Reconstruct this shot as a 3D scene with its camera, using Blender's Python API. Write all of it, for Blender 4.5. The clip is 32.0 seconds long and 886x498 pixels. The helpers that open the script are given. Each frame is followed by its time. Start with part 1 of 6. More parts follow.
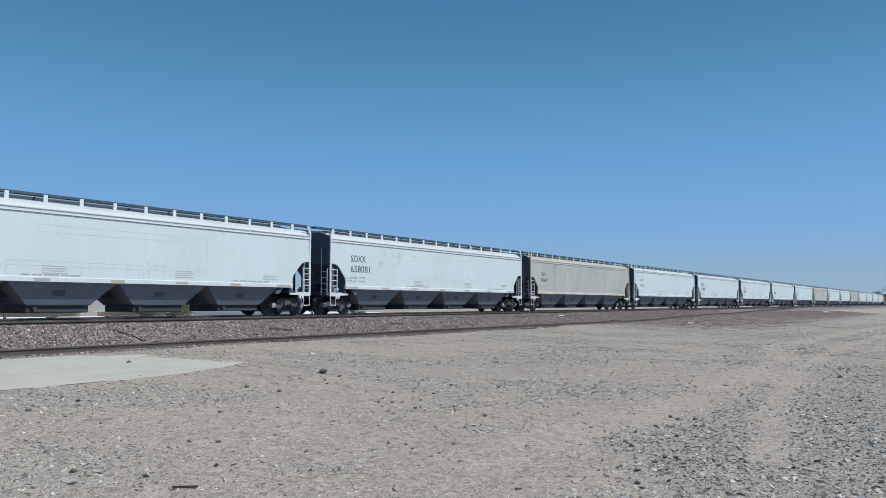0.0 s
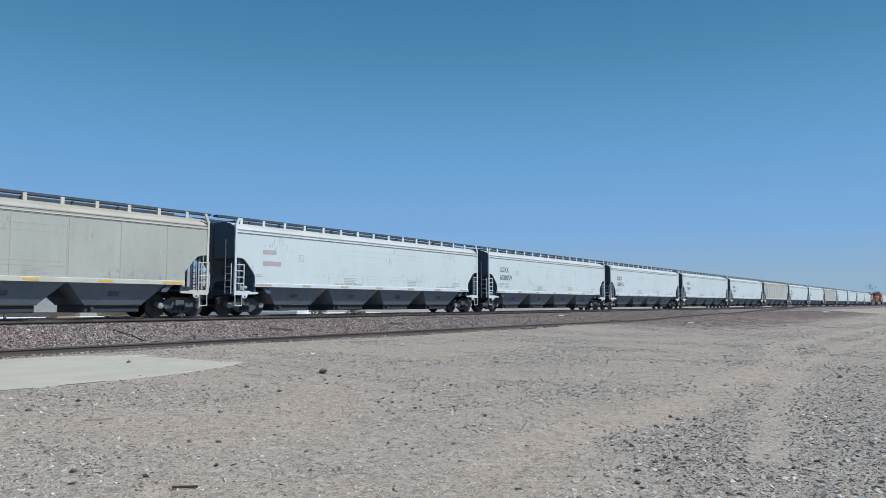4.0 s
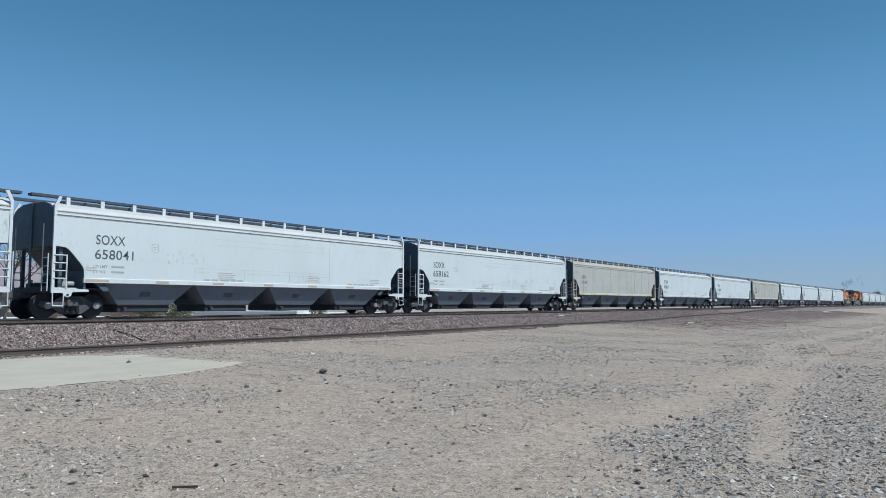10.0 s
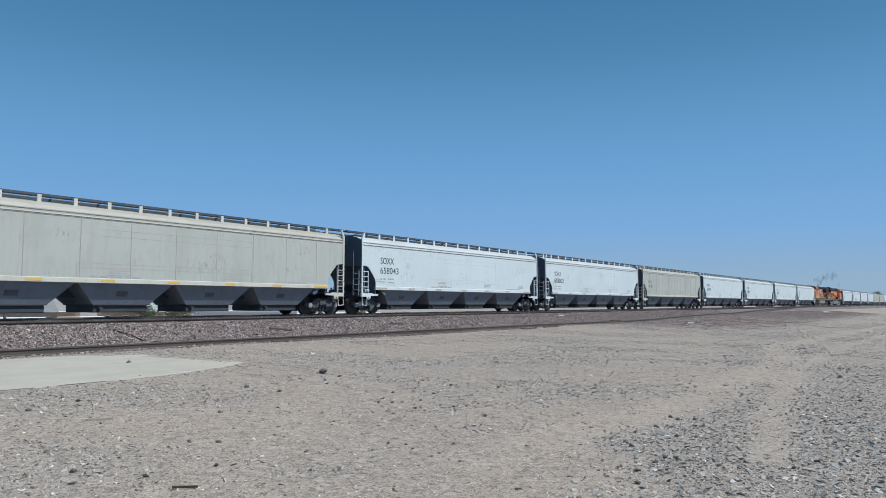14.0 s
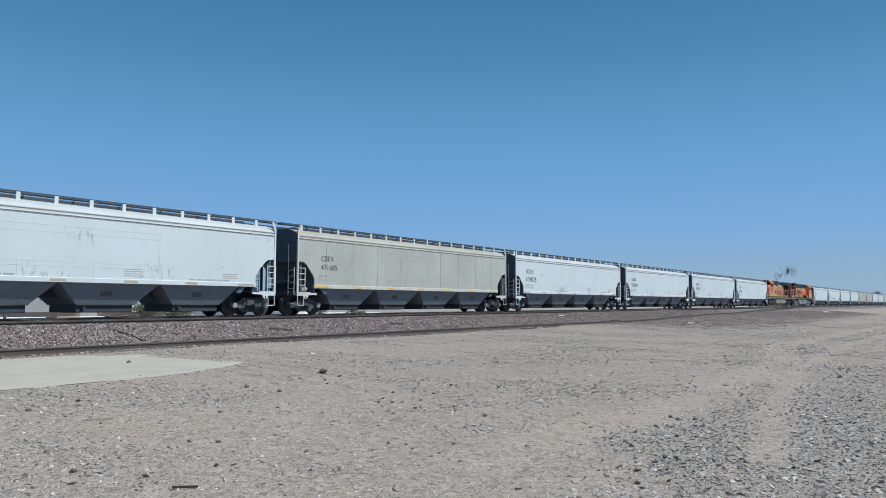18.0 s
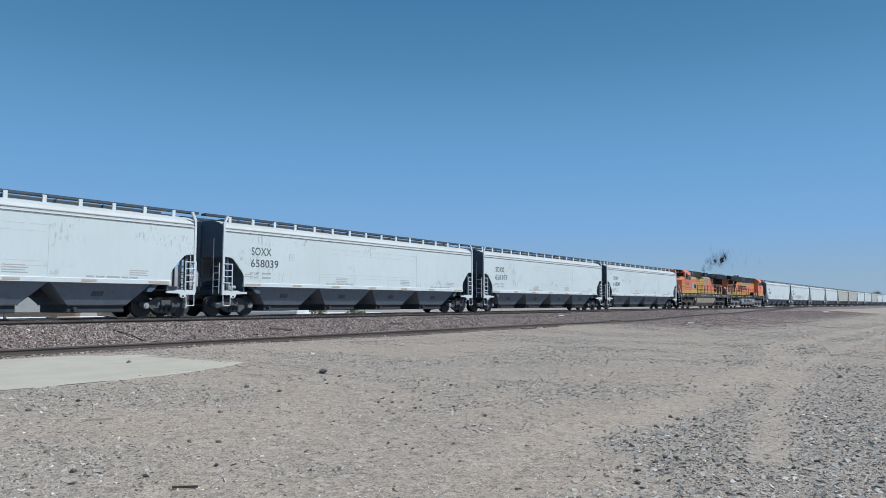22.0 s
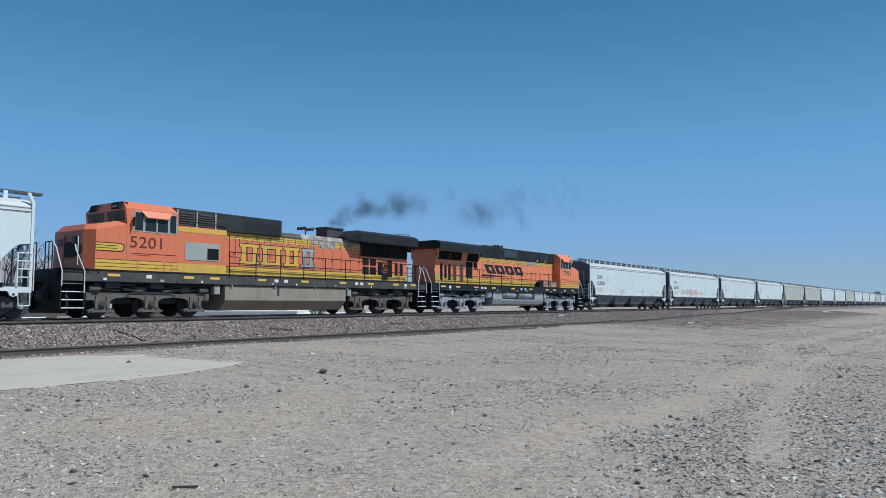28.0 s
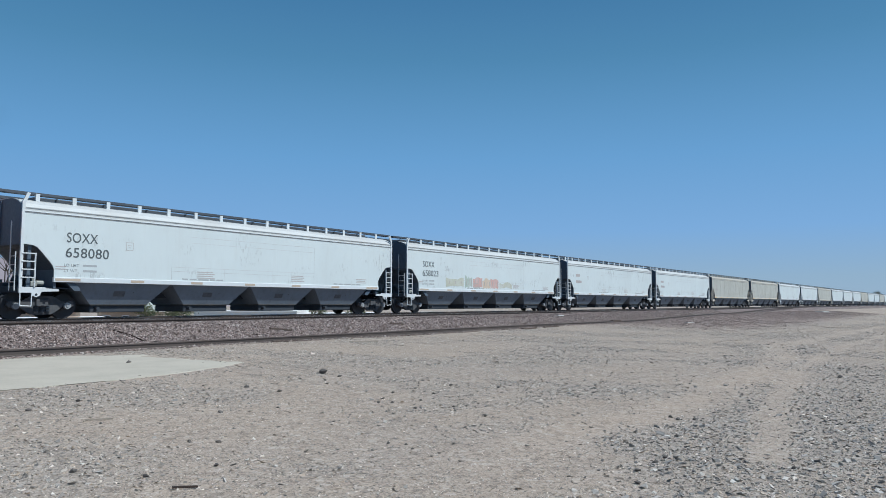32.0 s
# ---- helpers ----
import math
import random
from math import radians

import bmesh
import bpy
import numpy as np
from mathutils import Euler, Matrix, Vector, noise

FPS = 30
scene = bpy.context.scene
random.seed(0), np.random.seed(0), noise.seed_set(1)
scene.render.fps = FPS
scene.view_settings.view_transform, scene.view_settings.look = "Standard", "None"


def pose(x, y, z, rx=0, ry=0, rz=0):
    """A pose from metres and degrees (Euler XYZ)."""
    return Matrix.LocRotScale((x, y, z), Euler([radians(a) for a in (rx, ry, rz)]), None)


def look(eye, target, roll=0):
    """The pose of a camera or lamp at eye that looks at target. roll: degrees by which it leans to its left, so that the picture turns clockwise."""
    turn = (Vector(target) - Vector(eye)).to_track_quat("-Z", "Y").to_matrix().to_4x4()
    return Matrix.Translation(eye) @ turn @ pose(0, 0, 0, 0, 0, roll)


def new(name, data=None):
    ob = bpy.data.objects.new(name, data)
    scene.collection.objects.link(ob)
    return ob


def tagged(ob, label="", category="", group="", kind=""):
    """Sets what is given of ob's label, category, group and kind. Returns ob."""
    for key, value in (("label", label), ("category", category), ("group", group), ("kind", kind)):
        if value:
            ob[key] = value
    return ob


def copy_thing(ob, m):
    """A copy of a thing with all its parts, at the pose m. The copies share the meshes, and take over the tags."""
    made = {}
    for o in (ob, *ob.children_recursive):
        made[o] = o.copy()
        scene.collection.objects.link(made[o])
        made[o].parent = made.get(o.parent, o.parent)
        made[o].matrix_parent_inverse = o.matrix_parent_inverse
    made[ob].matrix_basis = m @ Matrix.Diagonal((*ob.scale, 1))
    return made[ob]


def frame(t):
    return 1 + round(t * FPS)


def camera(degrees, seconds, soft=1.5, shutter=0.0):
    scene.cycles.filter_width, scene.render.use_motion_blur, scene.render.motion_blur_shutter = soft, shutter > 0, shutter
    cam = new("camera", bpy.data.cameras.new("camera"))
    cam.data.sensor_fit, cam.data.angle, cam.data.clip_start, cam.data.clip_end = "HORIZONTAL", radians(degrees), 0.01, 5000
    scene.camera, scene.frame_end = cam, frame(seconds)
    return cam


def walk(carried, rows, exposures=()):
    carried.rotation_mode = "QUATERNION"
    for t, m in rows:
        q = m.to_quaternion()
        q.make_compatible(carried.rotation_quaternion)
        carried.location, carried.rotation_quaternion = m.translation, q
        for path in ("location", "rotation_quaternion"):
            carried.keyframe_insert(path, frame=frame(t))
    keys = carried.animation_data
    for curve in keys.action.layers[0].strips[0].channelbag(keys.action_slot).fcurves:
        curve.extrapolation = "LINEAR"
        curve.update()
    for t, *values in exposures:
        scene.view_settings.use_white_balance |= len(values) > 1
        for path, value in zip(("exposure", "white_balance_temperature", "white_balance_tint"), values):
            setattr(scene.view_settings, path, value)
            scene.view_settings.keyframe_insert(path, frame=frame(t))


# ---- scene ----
# The camera stands still beside the line. +x runs along the track, +y across it, z = 0 is the ground at the camera.
EYE = 1.6
YAW, PITCH, ROLL = 35.9, 4.42, 0.0
cam = camera(64.0, 32.0, soft=0.75)
STAND = look((0, 0, EYE), (math.cos(radians(YAW)), math.sin(radians(YAW)), EYE + math.tan(radians(PITCH))), ROLL)
walk(cam, [(0.0, STAND), (32.0, STAND)], [(0.0, 0.0, 5750, 5), (25.0, 0.0, 5750, 5), (28.0, -0.02, 5630, 4), (30.5, -0.02, 5630, 4), (32.0, 0.0, 5750, 5)])

# ---- daylight: clear desert noon sky, high sun from behind and to one side ----
SUN_TO = Vector((0.24, -0.55, 0.80)).normalized()
world = bpy.data.worlds.new("sky")
scene.world = world
world.use_nodes = True
wn = world.node_tree.nodes
sky = wn.new("ShaderNodeTexSky")
sky.sky_type, sky.sun_disc = "NISHITA", False
sky.sun_elevation = math.asin(SUN_TO.z)
sky.sun_rotation = math.atan2(SUN_TO.x, SUN_TO.y)
sky.air_density, sky.dust_density, sky.ozone_density, sky.altitude = 0.85, 0.0, 4.0, 1200
wn["Background"].inputs[1].default_value = 0.098
# a dusty haze over the clear sky: pale at the horizon, deep blue higher up
haze = wn.new("ShaderNodeMix")
haze.data_type = "RGBA"
where = wn.new("ShaderNodeTexCoord")
axes = wn.new("ShaderNodeSeparateXYZ")
thick = wn.new("ShaderNodeMapRange")
thick.inputs[1].default_value, thick.inputs[2].default_value = 0.42, 0.75
thick.inputs[3].default_value, thick.inputs[4].default_value = 0.97, 0.06
tint = wn.new("ShaderNodeValToRGB")
HAZE = ((0.0, (0.335, 0.425, 0.52)), (0.035, (0.315, 0.423, 0.53)), (0.10, (0.235, 0.402, 0.635)), (0.20, (0.168, 0.347, 0.575)), (0.33, (0.098, 0.242, 0.400)), (0.42, (0.068, 0.186, 0.338)))
while len(tint.color_ramp.elements) < len(HAZE):
    tint.color_ramp.elements.new(0.5)
for stop, (at_z, col) in zip(tint.color_ramp.elements, HAZE):
    stop.position, stop.color = at_z, (*(c / 0.98 for c in col), 1)
lift = wn.new("ShaderNodeVectorMath")
lift.operation = "SCALE"
lift.inputs["Scale"].default_value = 10.0
links = world.node_tree.links
links.new(where.outputs["Generated"], axes.inputs[0])
links.new(axes.outputs["Z"], thick.inputs[0])
links.new(axes.outputs["Z"], tint.inputs[0])
links.new(tint.outputs[0], lift.inputs[0])
links.new(thick.outputs[0], haze.inputs[0])
links.new(sky.outputs[0], haze.inputs[6])
links.new(lift.outputs[0], haze.inputs[7])
links.new(haze.outputs[2], wn["Background"].inputs[0])
sun_data = bpy.data.lights.new("sun", "SUN")
sun_data.energy, sun_data.angle, sun_data.color = 4.4, radians(0.53), (1.0, 0.95, 0.88)
sun = new("sun", sun_data)
sun.matrix_basis = look(SUN_TO * 100, (0, 0, 0))

# car numbers by place in the train
MARKS = {1: ("SOXX", "658081"), 2: ("CBFX", "471647"), 4: ("SOXX", "658059"), 5: ("SOXX", "658025"), 6: ("SOXX", "658041"), 7: ("SOXX", "658162"), 8: ("CBFX", "471639"), 9: ("SOXX", "658043"), 10: ("SOXX", "658002"), 11: ("CBFX", "471685"), 12: ("SOXX", "658026"), 13: ("SOXX", "658039"), 14: ("SOXX", "658187"), 15: ("SOXX", "658049"), 18: ("SOXX", "658080"), 19: ("SOXX", "658023")}
MARK_NUMBERS = [b for a, b in MARKS.values()]

# ---- materials ----


def nodes_of(name):
    m = bpy.data.materials.new(name)
    m.use_nodes = True
    nt = m.node_tree
    return m, nt, nt.nodes["Principled BSDF"]


def coords(nt, scale=(1, 1, 1), shift=True):
    """Object coordinates, moved by each object's own random number, so that copies wear differently."""
    tc = nt.nodes.new("ShaderNodeTexCoord")
    mp = nt.nodes.new("ShaderNodeMapping")
    mp.inputs["Scale"].default_value = scale
    nt.links.new(tc.outputs["Object"], mp.inputs["Vector"])
    if shift:
        oi = nt.nodes.new("ShaderNodeObjectInfo")
        mul = nt.nodes.new("ShaderNodeMath")
        mul.operation = "MULTIPLY"
        mul.inputs[1].default_value = 37.0
        nt.links.new(oi.outputs["Random"], mul.inputs[0])
        nt.links.new(mul.outputs[0], mp.inputs["Location"])
    return mp.outputs[0]


def noise_tex(nt, vec, scale, detail=4.0, rough=0.6):
    n = nt.nodes.new("ShaderNodeTexNoise")
    n.inputs["Scale"].default_value, n.inputs["Detail"].default_value, n.inputs["Roughness"].default_value = scale, detail, rough
    nt.links.new(vec, n.inputs["Vector"])
    return n.outputs["Fac"]


def ramp(nt, fac, stops):
    r = nt.nodes.new("ShaderNodeValToRGB")
    e = r.color_ramp.elements
    while len(e) < len(stops):
        e.new(0.5)
    for el, (p, c) in zip(e, stops):
        el.position, el.color = p, (*c, 1)
    nt.links.new(fac, r.inputs[0])
    return r.outputs[0]


def grey(v):
    return (v, v, v)


def mix(nt, a, b, fac, mode="MIX"):
    m = nt.nodes.new("ShaderNodeMix")
    m.data_type, m.blend_type = "RGBA", mode
    for sock, val in ((m.inputs[0], fac), (m.inputs[6], a), (m.inputs[7], b)):
        if isinstance(val, (int, float)):
            sock.default_value = val
        elif isinstance(val, tuple):
            sock.default_value = (*val, 1)
        else:
            nt.links.new(val, sock)
    return m.outputs[2]


def bump(nt, bsdf, height, strength, dist=0.01):
    b = nt.nodes.new("ShaderNodeBump")
    b.inputs["Strength"].default_value, b.inputs["Distance"].default_value = strength, dist
    nt.links.new(height, b.inputs["Height"])
    nt.links.new(b.outputs[0], bsdf.inputs["Normal"])


def surface(name, base, dirt, rough=0.5, metal=0.0, big=0.8, fine=14.0, amount=0.5, stretch=(1, 1, 1), relief=0.1, streaks=0.0, streak_col=(0.25, 0.2, 0.15), scuffs=0.0):
    """A worn surface: base colour, dirt at two scales, optional run-down streaks, slight relief."""
    m, nt, b = nodes_of(name)
    v = coords(nt, stretch)
    n1 = noise_tex(nt, v, big, 5)
    n2 = noise_tex(nt, v, fine, 4, 0.7)
    f1 = ramp(nt, n1, [(0.42, grey(0)), (0.75, grey(amount))])
    f2 = ramp(nt, n2, [(0.5, grey(0)), (0.8, grey(amount * 0.6))])
    col = mix(nt, mix(nt, base, dirt, f1), dirt, f2)
    if streaks:
        s = noise_tex(nt, coords(nt, (5.0, 5.0, 0.35)), 1.0, 5, 0.65)
        fs = ramp(nt, s, [(0.52, grey(0)), (0.72, grey(streaks))])
        col = mix(nt, col, streak_col, fs)
    if scuffs:
        # short dark scrapes, gathered in a few places
        v3 = coords(nt, (9.0, 9.0, 3.0))
        fine_s = ramp(nt, noise_tex(nt, v3, 1.0, 3, 0.6), [(0.53, grey(0)), (0.64, grey(scuffs))])
        where = ramp(nt, noise_tex(nt, coords(nt, (0.42, 0.42, 0.9)), 1.0, 2, 0.5), [(0.56, grey(0)), (0.66, grey(1))])
        col = mix(nt, col, (0.22, 0.21, 0.20), mix(nt, (0, 0, 0), fine_s, where))
    nt.links.new(col, b.inputs["Base Color"])
    rr = ramp(nt, n2, [(0.3, grey(max(0.05, rough - 0.12))), (0.7, grey(min(1, rough + 0.15)))])
    nt.links.new(rr, b.inputs["Roughness"])
    b.inputs["Metallic"].default_value = metal
    if relief:
        bump(nt, b, n2, relief)
    return m


def plain(name, base, rough=0.5, metal=0.0):
    return surface(name, base, tuple(c * 0.6 for c in base), rough, metal, 1.5, 20, 0.35, relief=0.03)


M_WHITE = surface("white_car_paint", (0.635, 0.69, 0.68), (0.53, 0.565, 0.55), 0.42, 0, 0.35, 3.0, 0.42, (1, 1, 0.5), 0.03, 0.10, (0.45, 0.43, 0.39), 0.42)
M_BEIGE = surface("beige_car_paint", (0.475, 0.475, 0.42), (0.33, 0.325, 0.275), 0.5, 0, 0.35, 3.0, 0.6, (1, 1, 0.5), 0.03, 0.22, (0.30, 0.27, 0.22), 0.5)
M_WHITE_TRIM = surface("white_trim_paint", (0.66, 0.695, 0.70), (0.48, 0.48, 0.44), 0.45, 0, 1.2, 9, 0.35)
M_BEIGE_TRIM = surface("beige_trim_paint", (0.62, 0.59, 0.50), (0.36, 0.33, 0.27), 0.5, 0, 1.2, 9, 0.45)
M_WHITE_ROOF = surface("dusty_white_roof_paint", (0.54, 0.555, 0.54), (0.40, 0.39, 0.36), 0.5, 0, 0.5, 5, 0.55)
M_BEIGE_ROOF = surface("dusty_beige_roof_paint", (0.44, 0.41, 0.34), (0.30, 0.27, 0.21), 0.5, 0, 0.5, 5, 0.6)
# grey for the eave bead and for the shadow line painted below the eave
M_EAVE_LINE = surface("eave_shade_and_bead_grey", (0.33, 0.34, 0.34), (0.22, 0.21, 0.20), 0.6, 0, 0.8, 6, 0.7)
# dark end paint; the blue lift of veiling haze is put into its tone
M_ENDS = surface("hazed_dark_grey_end_paint", (0.075, 0.105, 0.140), (0.11, 0.130, 0.150), 0.55, 0, 0.8, 6, 0.6)
# bay grey with the shade under the body and bluish haze in its colour
M_BAY = surface("hopper_bay_shade_grey", (0.185, 0.225, 0.270), (0.13, 0.150, 0.172), 0.6, 0, 0.9, 7, 0.6, streaks=0.2, streak_col=(0.07, 0.07, 0.07))
# black, truck and wheel steel: lifted and blued, veiling haze in the colour
M_BLACK = surface("hazed_grimy_black_steel", (0.048, 0.058, 0.071), (0.075, 0.080, 0.085), 0.6, 0.0, 2.0, 18, 0.7)
M_PLATE = surface("scorched_plate", (0.085, 0.095, 0.105), (0.15, 0.165, 0.18), 0.6, 0, 5.0, 18, 0.8)
M_TRUCK = surface("hazed_rusty_cast_steel", (0.062, 0.066, 0.072), (0.135, 0.130, 0.125), 0.7, 0.0, 3.0, 22, 0.8, relief=0.25)
M_WHEEL = surface("hazed_worn_wheel_steel", (0.042, 0.045, 0.050), (0.085, 0.080, 0.077), 0.65, 0.2, 3.0, 20, 0.6)
M_WALK = surface("galvanised_walkway", (0.11, 0.125, 0.145), (0.07, 0.07, 0.07), 0.5, 0.5, 2.0, 20, 0.5)
M_LETTER = plain("charcoal_lettering", (0.10, 0.115, 0.12), 0.6)
M_LETTER_RED = plain("dark_red_lettering", (0.13, 0.03, 0.02), 0.5)
M_FAINT = plain("faded_stencil", (0.46, 0.42, 0.40), 0.6)
M_SEAM = surface("weld_seam", (0.585, 0.60, 0.59), (0.40, 0.38, 0.35), 0.55, 0, 2, 9, 0.7)
M_SEAM_B = surface("rusty_seam", (0.42, 0.40, 0.34), (0.26, 0.23, 0.19), 0.55, 0, 2, 9, 0.7)
M_REFL = surface("dull_reflector", (0.50, 0.40, 0.30), (0.42, 0.38, 0.34), 0.4, 0, 3, 20, 0.5)
M_REFL_Y = surface("yellow_reflector", (0.75, 0.45, 0.08), (0.6, 0.45, 0.2), 0.4, 0, 3, 20, 0.5)
M_GRAF_RED = surface("faded_red_spray", (0.58, 0.36, 0.31), (0.60, 0.55, 0.52), 0.5, 0, 1.6, 7, 0.8)
M_GRAF_AMBER = surface("faded_amber_spray", (0.60, 0.48, 0.35), (0.60, 0.55, 0.50), 0.5, 0, 1.6, 7, 0.8)
M_GRAF_GREEN = surface("faded_green_spray", (0.38, 0.46, 0.39), (0.55, 0.58, 0.54), 0.5, 0, 1.6, 7, 0.8)
M_GRAF_OLIVE = surface("faded_olive_spray", (0.50, 0.50, 0.40), (0.60, 0.62, 0.58), 0.5, 0, 1.6, 7, 0.9)
M_ORANGE = surface("faded_orange_paint", (0.65, 0.175, 0.080), (0.54, 0.19, 0.105), 0.42, 0, 0.8, 8, 0.5, relief=0.03, streaks=0.25, streak_col=(0.42, 0.12, 0.06))
M_ORANGE_NEW = surface("bright_orange_paint", (0.78, 0.235, 0.095), (0.62, 0.22, 0.12), 0.42, 0, 0.8, 8, 0.4, relief=0.03, streaks=0.15, streak_col=(0.5, 0.16, 0.08))
M_YELLOW = surface("faded_yellow_paint", (0.66, 0.41, 0.06), (0.48, 0.31, 0.09), 0.42, 0, 0.8, 8, 0.5, relief=0.03, streaks=0.3, streak_col=(0.3, 0.2, 0.06))
M_LOCOBLACK = surface("locomotive_black", (0.018, 0.020, 0.025), (0.04, 0.04, 0.039), 0.6, 0, 1.0, 9, 0.6)
M_LOCOGREEN = surface("locomotive_dark_grey_green", (0.028, 0.033, 0.037), (0.055, 0.055, 0.051), 0.6, 0, 1.0, 9, 0.6)
M_FRAMEGREY = surface("dusty_frame_grey", (0.045, 0.043, 0.040), (0.12, 0.105, 0.085), 0.6, 0, 1.2, 10, 0.7)
M_TANK = surface("dusty_tank_tan", (0.30, 0.265, 0.20), (0.19, 0.16, 0.12), 0.55, 0, 0.8, 7, 0.6, streaks=0.4, streak_col=(0.15, 0.13, 0.10))
M_DUSTY = surface("dusty_brown_truck", (0.13, 0.115, 0.097), (0.07, 0.06, 0.05), 0.75, 0, 2.5, 16, 0.75, relief=0.2)
M_BATTERY = surface("rusty_orange_box", (0.36, 0.13, 0.07), (0.2, 0.10, 0.06), 0.6, 0, 2, 12, 0.6)
M_MAROON = surface("dark_maroon_door", (0.10, 0.035, 0.028), (0.16, 0.06, 0.045), 0.6, 0, 2, 12, 0.5)
M_SILVER = surface("grey_truck_paint", (0.36, 0.38, 0.39), (0.20, 0.19, 0.18), 0.5, 0.1, 1.5, 10, 0.6)
M_PRIMER = surface("pale_grey_panel", (0.34, 0.36, 0.33), (0.22, 0.22, 0.19), 0.5, 0, 1.5, 10, 0.5)
M_RAILWHITE = plain("white_handrail_paint", (0.72, 0.73, 0.72), 0.4)
M_BURNT = surface("burnt_peeling_paint", (0.17, 0.12, 0.10), (0.55, 0.53, 0.50), 0.7, 0, 1.5, 7, 1.0)
M_RAILHEAD = surface("polished_rail", (0.50, 0.50, 0.50), (0.25, 0.22, 0.2), 0.25, 0.9, 0.8, 8, 0.4)
M_RAIL = surface("brown_rail_web", (0.055, 0.042, 0.036), (0.09, 0.066, 0.052), 0.7, 0.2, 0.5, 9, 0.7)
M_OLDRAIL = surface("rusty_old_rail", (0.082, 0.066, 0.058), (0.14, 0.112, 0.095), 0.75, 0.1, 0.4, 9, 0.8)
for dull in (M_LOCOBLACK, M_LOCOGREEN, M_BLACK, M_WALK):
    dull.node_tree.nodes["Principled BSDF"].inputs["Specular IOR Level"].default_value = 0.18
# near-black that carries the deep shade of openings and radiator screens
M_VOID = surface("shaded_opening", (0.012, 0.012, 0.014), (0.03, 0.027, 0.025), 0.8, 0, 1.5, 12, 0.5)
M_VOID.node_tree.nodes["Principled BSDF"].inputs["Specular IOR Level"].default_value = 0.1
M_NOTE = plain("dark_stencil", (0.40, 0.42, 0.42), 0.6)
M_GLASS, nt_, b_ = nodes_of("tinted_cab_glass")
b_.inputs["Base Color"].default_value = (0.022, 0.028, 0.032, 1)
b_.inputs["Roughness"].default_value = 0.22
b_.inputs["Specular IOR Level"].default_value = 0.25
M_SMOKE, nt_, b_ = nodes_of("diesel_soot")
b_.inputs["Base Color"].default_value = (0.012, 0.014, 0.016, 1)
b_.inputs["Roughness"].default_value = 1.0
thin_ = nt_.nodes.new("ShaderNodeAttribute")
thin_.attribute_name = "thin"
wisp_ = ramp(nt_, noise_tex(nt_, coords(nt_, shift=False), 1.6, 3, 0.6), [(0.30, grey(0.06)), (0.68, grey(0.36))])
nt_.links.new(mix(nt_, wisp_, thin_.outputs["Fac"], 1.0, "MULTIPLY"), b_.inputs["Alpha"])

# ---- mesh helpers ----


def box(bm, x0, x1, y0, y1, z0, z1, bevel=0.0):
    vs = [bm.verts.new((x, y, z)) for x in (x0, x1) for y in (y0, y1) for z in (z0, z1)]
    fs = [bm.faces.new([vs[i] for i in q]) for q in ((0, 1, 3, 2), (4, 6, 7, 5), (0, 4, 5, 1), (2, 3, 7, 6), (0, 2, 6, 4), (1, 5, 7, 3))]
    if bevel:
        bmesh.ops.bevel(bm, geom=list({e for f in fs for e in f.edges}), offset=bevel, segments=1, affect="EDGES", profile=0.5)
    return bm


def prism(bm, pts, a0, a1, axis="y"):
    """A polygon drawn in xz (axis y), yz (axis x) or xy (axis z), extruded from a0 to a1."""
    put = {"y": lambda p, a: (p[0], a, p[1]), "x": lambda p, a: (a, p[0], p[1]), "z": lambda p, a: (p[0], p[1], a)}[axis]
    lo, hi = [bm.verts.new(put(p, a0)) for p in pts], [bm.verts.new(put(p, a1)) for p in pts]
    n = len(pts)
    fs = [bm.faces.new(lo), bm.faces.new(hi[::-1])]
    for i in range(n):
        fs.append(bm.faces.new((lo[i], hi[i], hi[(i + 1) % n], lo[(i + 1) % n])))
    bmesh.ops.recalc_face_normals(bm, faces=fs)
    return bm


def frustum(bm, lo, hi, z0, z1):
    """A tapered box: lo and hi are (x0, x1, y0, y1) at z0 and z1."""
    a = [bm.verts.new((lo[i], lo[j], z0)) for i, j in ((0, 2), (1, 2), (1, 3), (0, 3))]
    b = [bm.verts.new((hi[i], hi[j], z1)) for i, j in ((0, 2), (1, 2), (1, 3), (0, 3))]
    fs = [bm.faces.new(a[::-1]), bm.faces.new(b)]
    for i in range(4):
        fs.append(bm.faces.new((a[i], a[(i + 1) % 4], b[(i + 1) % 4], b[i])))
    bmesh.ops.recalc_face_normals(bm, faces=fs)
    return bm


def rod(bm, p, q, r, seg=8, r2=None):
    p, q = Vector(p), Vector(q)
    d = q - p
    m = Matrix.Translation((p + q) / 2) @ d.to_track_quat("Z", "Y").to_matrix().to_4x4()
    bmesh.ops.create_cone(bm, cap_ends=True, segments=seg, radius1=r, radius2=r if r2 is None else r2, depth=d.length, matrix=m)
    return bm


def pipe(bm, pts, r, seg=6):
    for p, q in zip(pts, pts[1:]):
        rod(bm, p, q, r, seg)
    return bm


def B():
    return bmesh.new()


def part(name, bm, material, parent=None, label="", smooth=False):
    me = bpy.data.meshes.new(name)
    bm.to_mesh(me)
    bm.free()
    if smooth:
        me.shade_smooth()
    me.materials.append(material)
    ob = new(name, me)
    if parent:
        ob.parent = parent
    if label:
        tagged(ob, label)
    return ob


def again(ob, parent, m=Matrix()):
    """Another object on the same mesh, as a part."""
    o = ob.copy()
    scene.collection.objects.link(o)
    o.parent, o.matrix_basis = parent, m
    return o


TEXTS = {}


